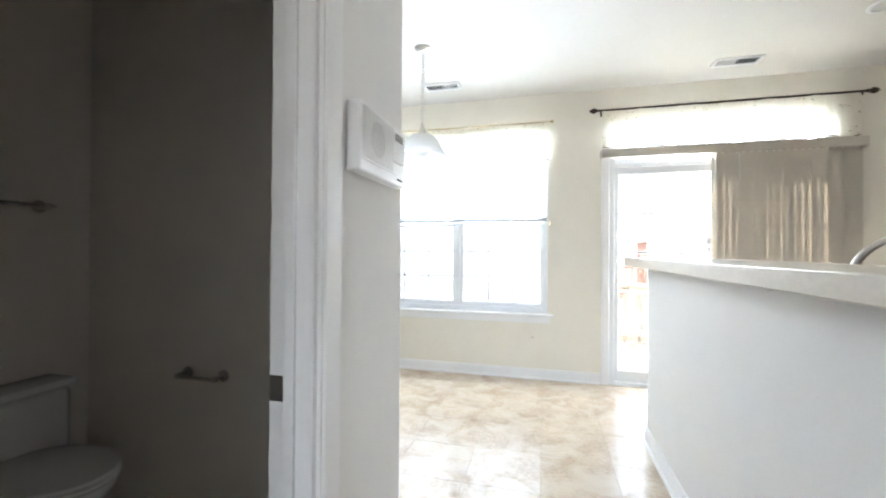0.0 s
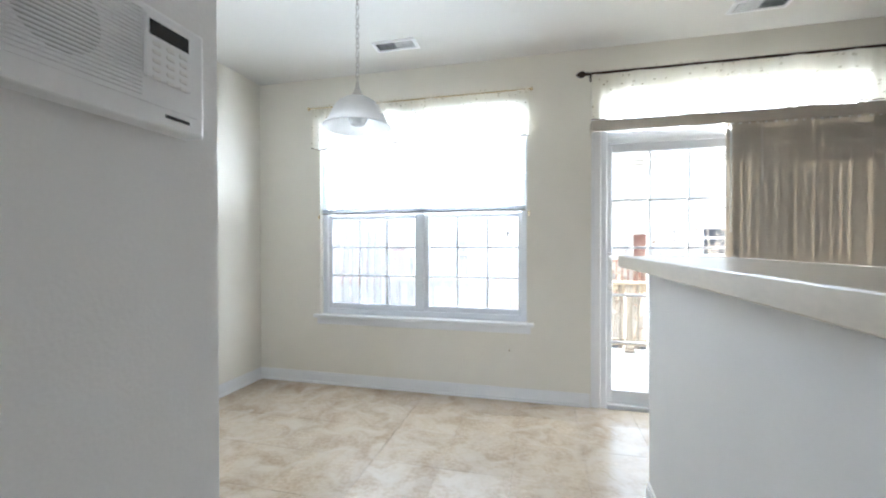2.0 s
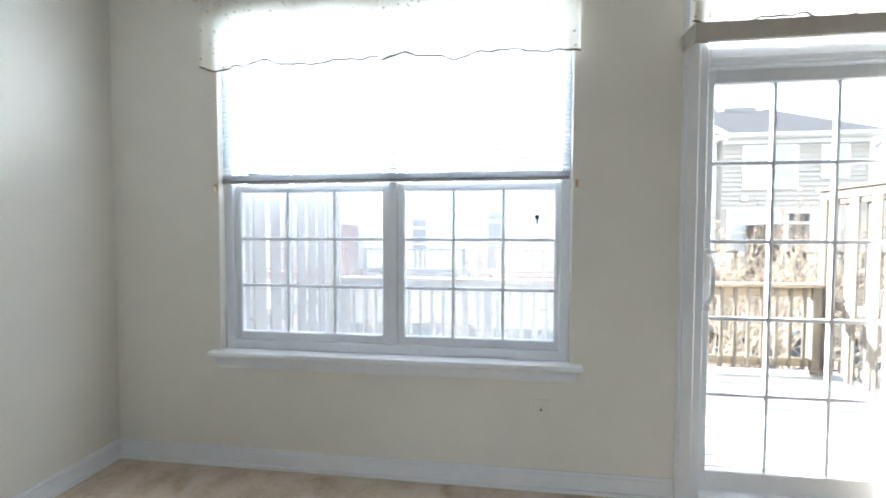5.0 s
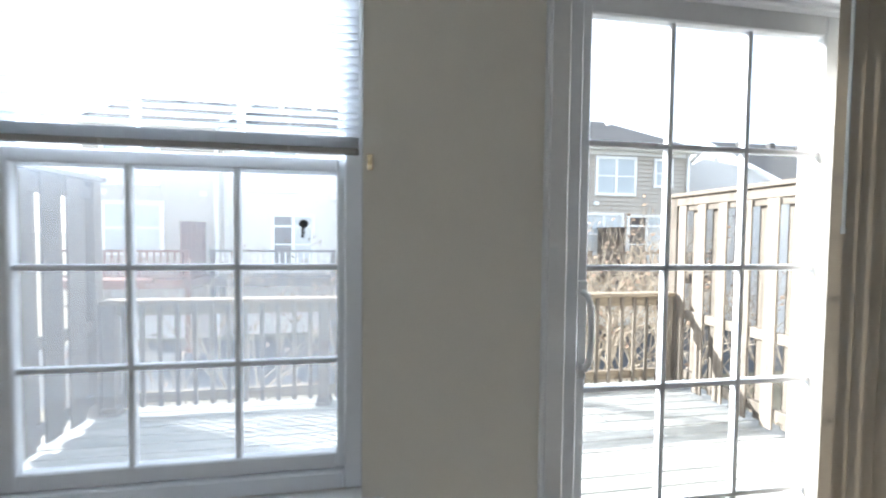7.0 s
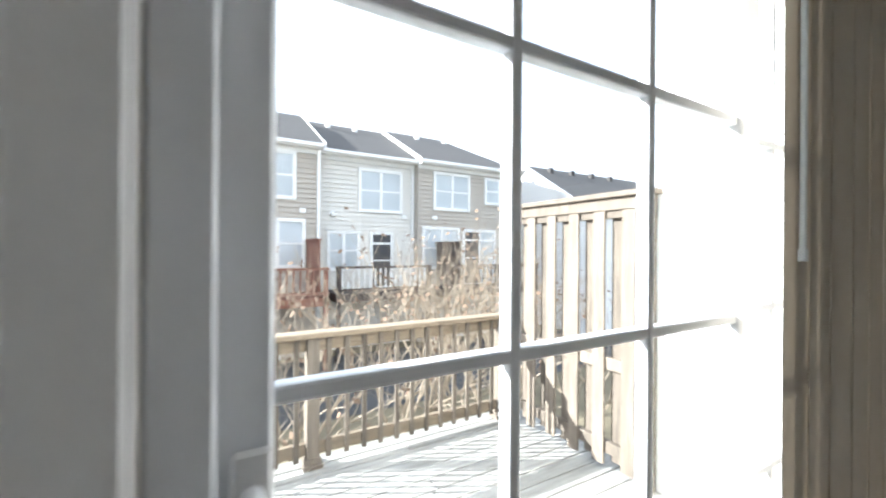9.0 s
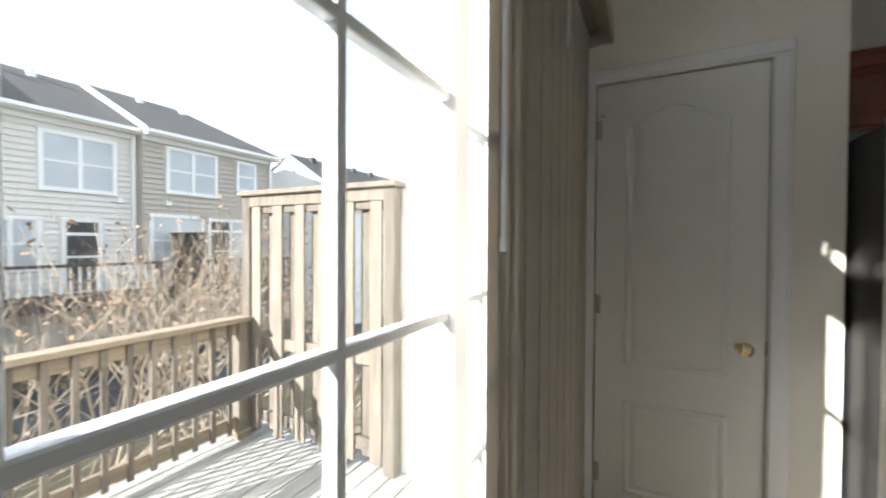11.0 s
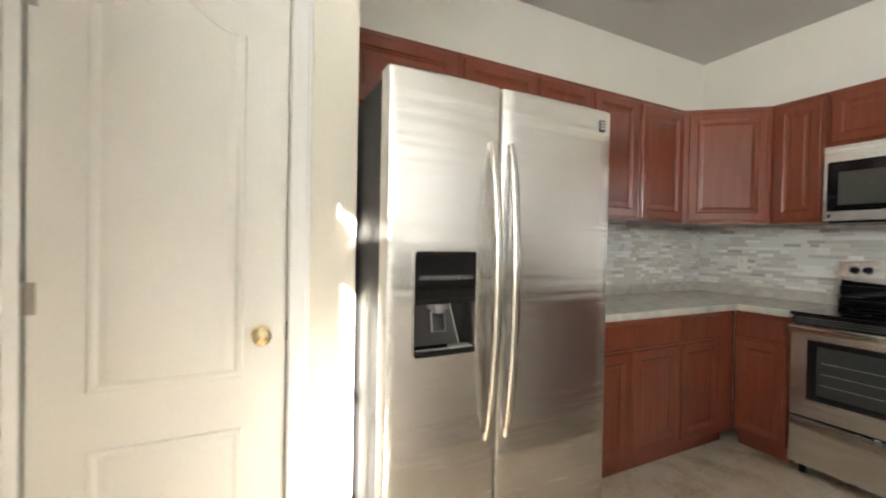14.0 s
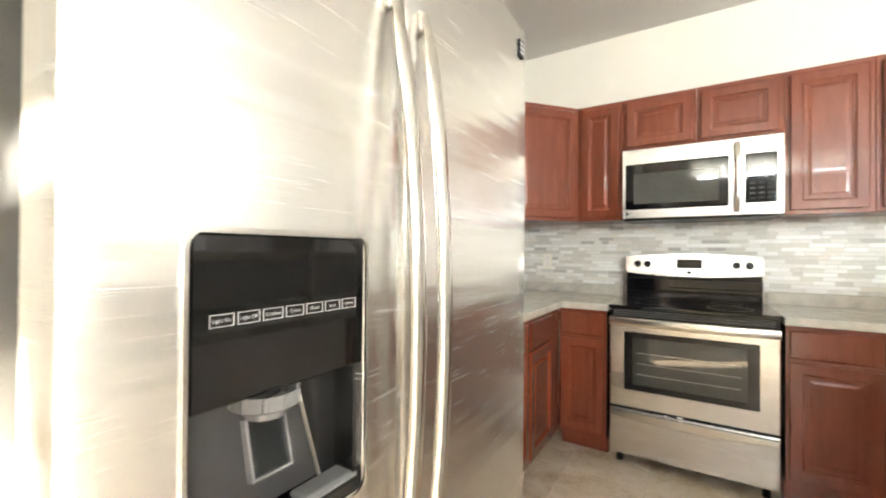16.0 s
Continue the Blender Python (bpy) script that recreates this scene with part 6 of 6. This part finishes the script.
# ---- floor tiles and mosaic ----
def floor_tiles():
    size, gap = 0.406, 0.001
    meshes = {}
    nx0, ny0 = -0.13, 0.05
    for i in range(-6, 11):
        for j in range(-8, 11):
            x0, y0 = nx0 + i * size, ny0 + j * size
            x1, y1 = min(x0 + size, XR), min(y0 + size, W)
            x0, y0 = max(x0, XL), max(y0, -3.0)
            if x1 - x0 < 0.03 or y1 - y0 < 0.03:
                continue
            key = (round(x1 - x0, 3), round(y1 - y0, 3))
            if key not in meshes:
                bm = bmesh.new()
                w, d = key[0] / 2 - gap / 2, key[1] / 2 - gap / 2
                lo = [bm.verts.new((sx * w, sy * d, -0.003)) for sx, sy in ((-1, -1), (1, -1), (1, 1), (-1, 1))]
                hi = [bm.verts.new((sx * (w - 0.0008), sy * (d - 0.0008), 0.0)) for sx, sy in ((-1, -1), (1, -1), (1, 1), (-1, 1))]
                bm.faces.new(hi)
                for q in range(4):
                    bm.faces.new((lo[q], lo[(q + 1) % 4], hi[(q + 1) % 4], hi[q]))
                meshes[key] = finish(bm, "floor_tile", FLOORM)
            t = new("floor_tile", meshes[key])
            t.parent, t.location = floor, ((x0 + x1) / 2, (y0 + y1) / 2, 0)


floor_tiles()


def mosaic_mat():
    m = bpy.data.materials.new("mosaic_tile")
    m.use_nodes = True
    n, l = m.node_tree.nodes, m.node_tree.links
    b = n["Principled BSDF"]
    info, geo, ad, rp, rr = n.new("ShaderNodeObjectInfo"), n.new("ShaderNodeNewGeometry"), n.new("ShaderNodeMath"), n.new("ShaderNodeValToRGB"), n.new("ShaderNodeMapRange")
    fr = n.new("ShaderNodeMath")
    ad.operation, fr.operation = "ADD", "FRACT"
    l.new(info.outputs["Random"], ad.inputs[0]), l.new(geo.outputs["Random Per Island"], ad.inputs[1]), l.new(ad.outputs[0], fr.inputs[0])
    rp.color_ramp.interpolation = "CONSTANT"
    el = rp.color_ramp.elements
    el[0].position, el[0].color = 0.0, (0.78, 0.77, 0.73, 1)
    el[1].position, el[1].color = 0.3, (0.66, 0.65, 0.60, 1)
    for pos, c in ((0.5, (0.85, 0.85, 0.83, 1)), (0.74, (0.56, 0.545, 0.50, 1)), (0.90, (0.43, 0.42, 0.39, 1)), (0.94, (0.72, 0.68, 0.61, 1))):
        e = el.new(pos)
        e.color = c
    l.new(fr.outputs[0], rp.inputs[0])
    no, mx, co = n.new("ShaderNodeTexNoise"), n.new("ShaderNodeMix"), n.new("ShaderNodeTexCoord")
    no.inputs["Scale"].default_value, no.inputs["Detail"].default_value = 40, 5
    l.new(geo.outputs["Position"], no.inputs["Vector"])
    mx.data_type, mx.blend_type = "RGBA", "MULTIPLY"
    mx.inputs[0].default_value = 0.18
    l.new(rp.outputs[0], mx.inputs[6]), l.new(no.outputs[0], mx.inputs[7]), l.new(mx.outputs[2], b.inputs["Base Color"])
    rr.inputs[3].default_value, rr.inputs[4].default_value = 0.06, 0.4
    l.new(fr.outputs[0], rr.inputs[0]), l.new(rr.outputs[0], b.inputs["Roughness"])
    return m


MOSAIC = mosaic_mat()
GROUTW = mat("pale_grout", (0.62, 0.60, 0.55), 0.9, var=0.08)


def backsplash(name, axis, plane, u0, u1, near0, near1, seed):
    """Stick mosaic in courses; the stretch by the range as single tiles, the rest joined."""
    rnd = random.Random(seed)
    t0, z0, z1, rowh = 0.006, 0.986, 1.429, 0.0246
    ax = (lambda u, d, z: (plane - d, u, z)) if axis == "x" else (lambda u, d, z: (u, plane + d, z))
    bm = bmesh.new()
    c = [ax(u, d, z) for u in (u0, u1) for d in (0.0005, t0) for z in (z0, z1)]
    xs, ys, zs = zip(*c)
    add_box(bm, min(xs), max(xs), min(ys), max(ys), min(zs), max(zs))
    b = tagged(new(name, finish(bm, name, GROUTW)), "grey and white stick mosaic tile backsplash", "backsplash", kind="structure")
    meshes, vs, fs = {}, [], []
    row, count = 0, 0
    while z0 + (row + 1) * rowh <= z1 + 0.001:
        u = u0 - rnd.uniform(0, 0.08)
        z = z0 + row * rowh
        while u < u1:
            ln = rnd.choice((0.05, 0.075, 0.10, 0.10, 0.15))
            a, e = max(u, u0), min(u + ln, u1)
            u += ln
            if e - a < 0.012:
                continue
            h, dep = rowh - 0.002, t0 + rnd.choice((0.0015, 0.0022, 0.003))
            if near0 <= a and e <= near1 and count < 300:
                key = (round(e - a, 3), round(dep, 4))
                if key not in meshes:
                    q = bmesh.new()
                    w = (e - a) / 2 - 0.001
                    lo = [q.verts.new(Vector(ax(sx * w, t0, sz * h / 2)) - Vector(ax(0, 0, 0))) for sx, sz in ((-1, -1), (1, -1), (1, 1), (-1, 1))]
                    hi = [q.verts.new(Vector(ax(sx * (w - 0.001), dep, sz * (h / 2 - 0.001))) - Vector(ax(0, 0, 0))) for sx, sz in ((-1, -1), (1, -1), (1, 1), (-1, 1))]
                    q.faces.new(hi)
                    for s in range(4):
                        q.faces.new((lo[s], lo[(s + 1) % 4], hi[(s + 1) % 4], hi[s]))
                    meshes[key] = finish(q, "mosaic_tile", MOSAIC)
                o = new("mosaic_tile", meshes[key])
                o.parent, o.location = b, ax((a + e) / 2, 0, z + rowh / 2)
                count += 1
            else:
                k = len(vs)
                vs += [ax(uu, t0, zz) for uu, zz in ((a + 0.001, z + 0.001), (e - 0.001, z + 0.001), (e - 0.001, z + 0.001 + h), (a + 0.001, z + 0.001 + h))]
                vs += [ax(uu, dep, zz) for uu, zz in ((a + 0.002, z + 0.002), (e - 0.002, z + 0.002), (e - 0.002, z + h), (a + 0.002, z + h))]
                fs += [(k + 4, k + 5, k + 6, k + 7)] + [(k + s, k + (s + 1) % 4, k + 4 + (s + 1) % 4, k + 4 + s) for s in range(4)]
        row += 1
    me = bpy.data.meshes.new("mosaic_tiles")
    me.from_pydata(vs, [], fs)
    q = bmesh.new()
    q.from_mesh(me)
    bmesh.ops.recalc_face_normals(q, faces=q.faces)
    q.to_mesh(me)
    q.free()
    me.materials.append(MOSAIC)
    o = new("mosaic_tiles", me)
    o.parent = b
    o["kind"] = "stuff"


backsplash("backsplash_south", "y", YS, 1.33, XR - 0.01, 1.6, 2.6, 7)
backsplash("backsplash_east", "x", XR, YS + 0.01, 2.19, 0.1, 1.1, 8)
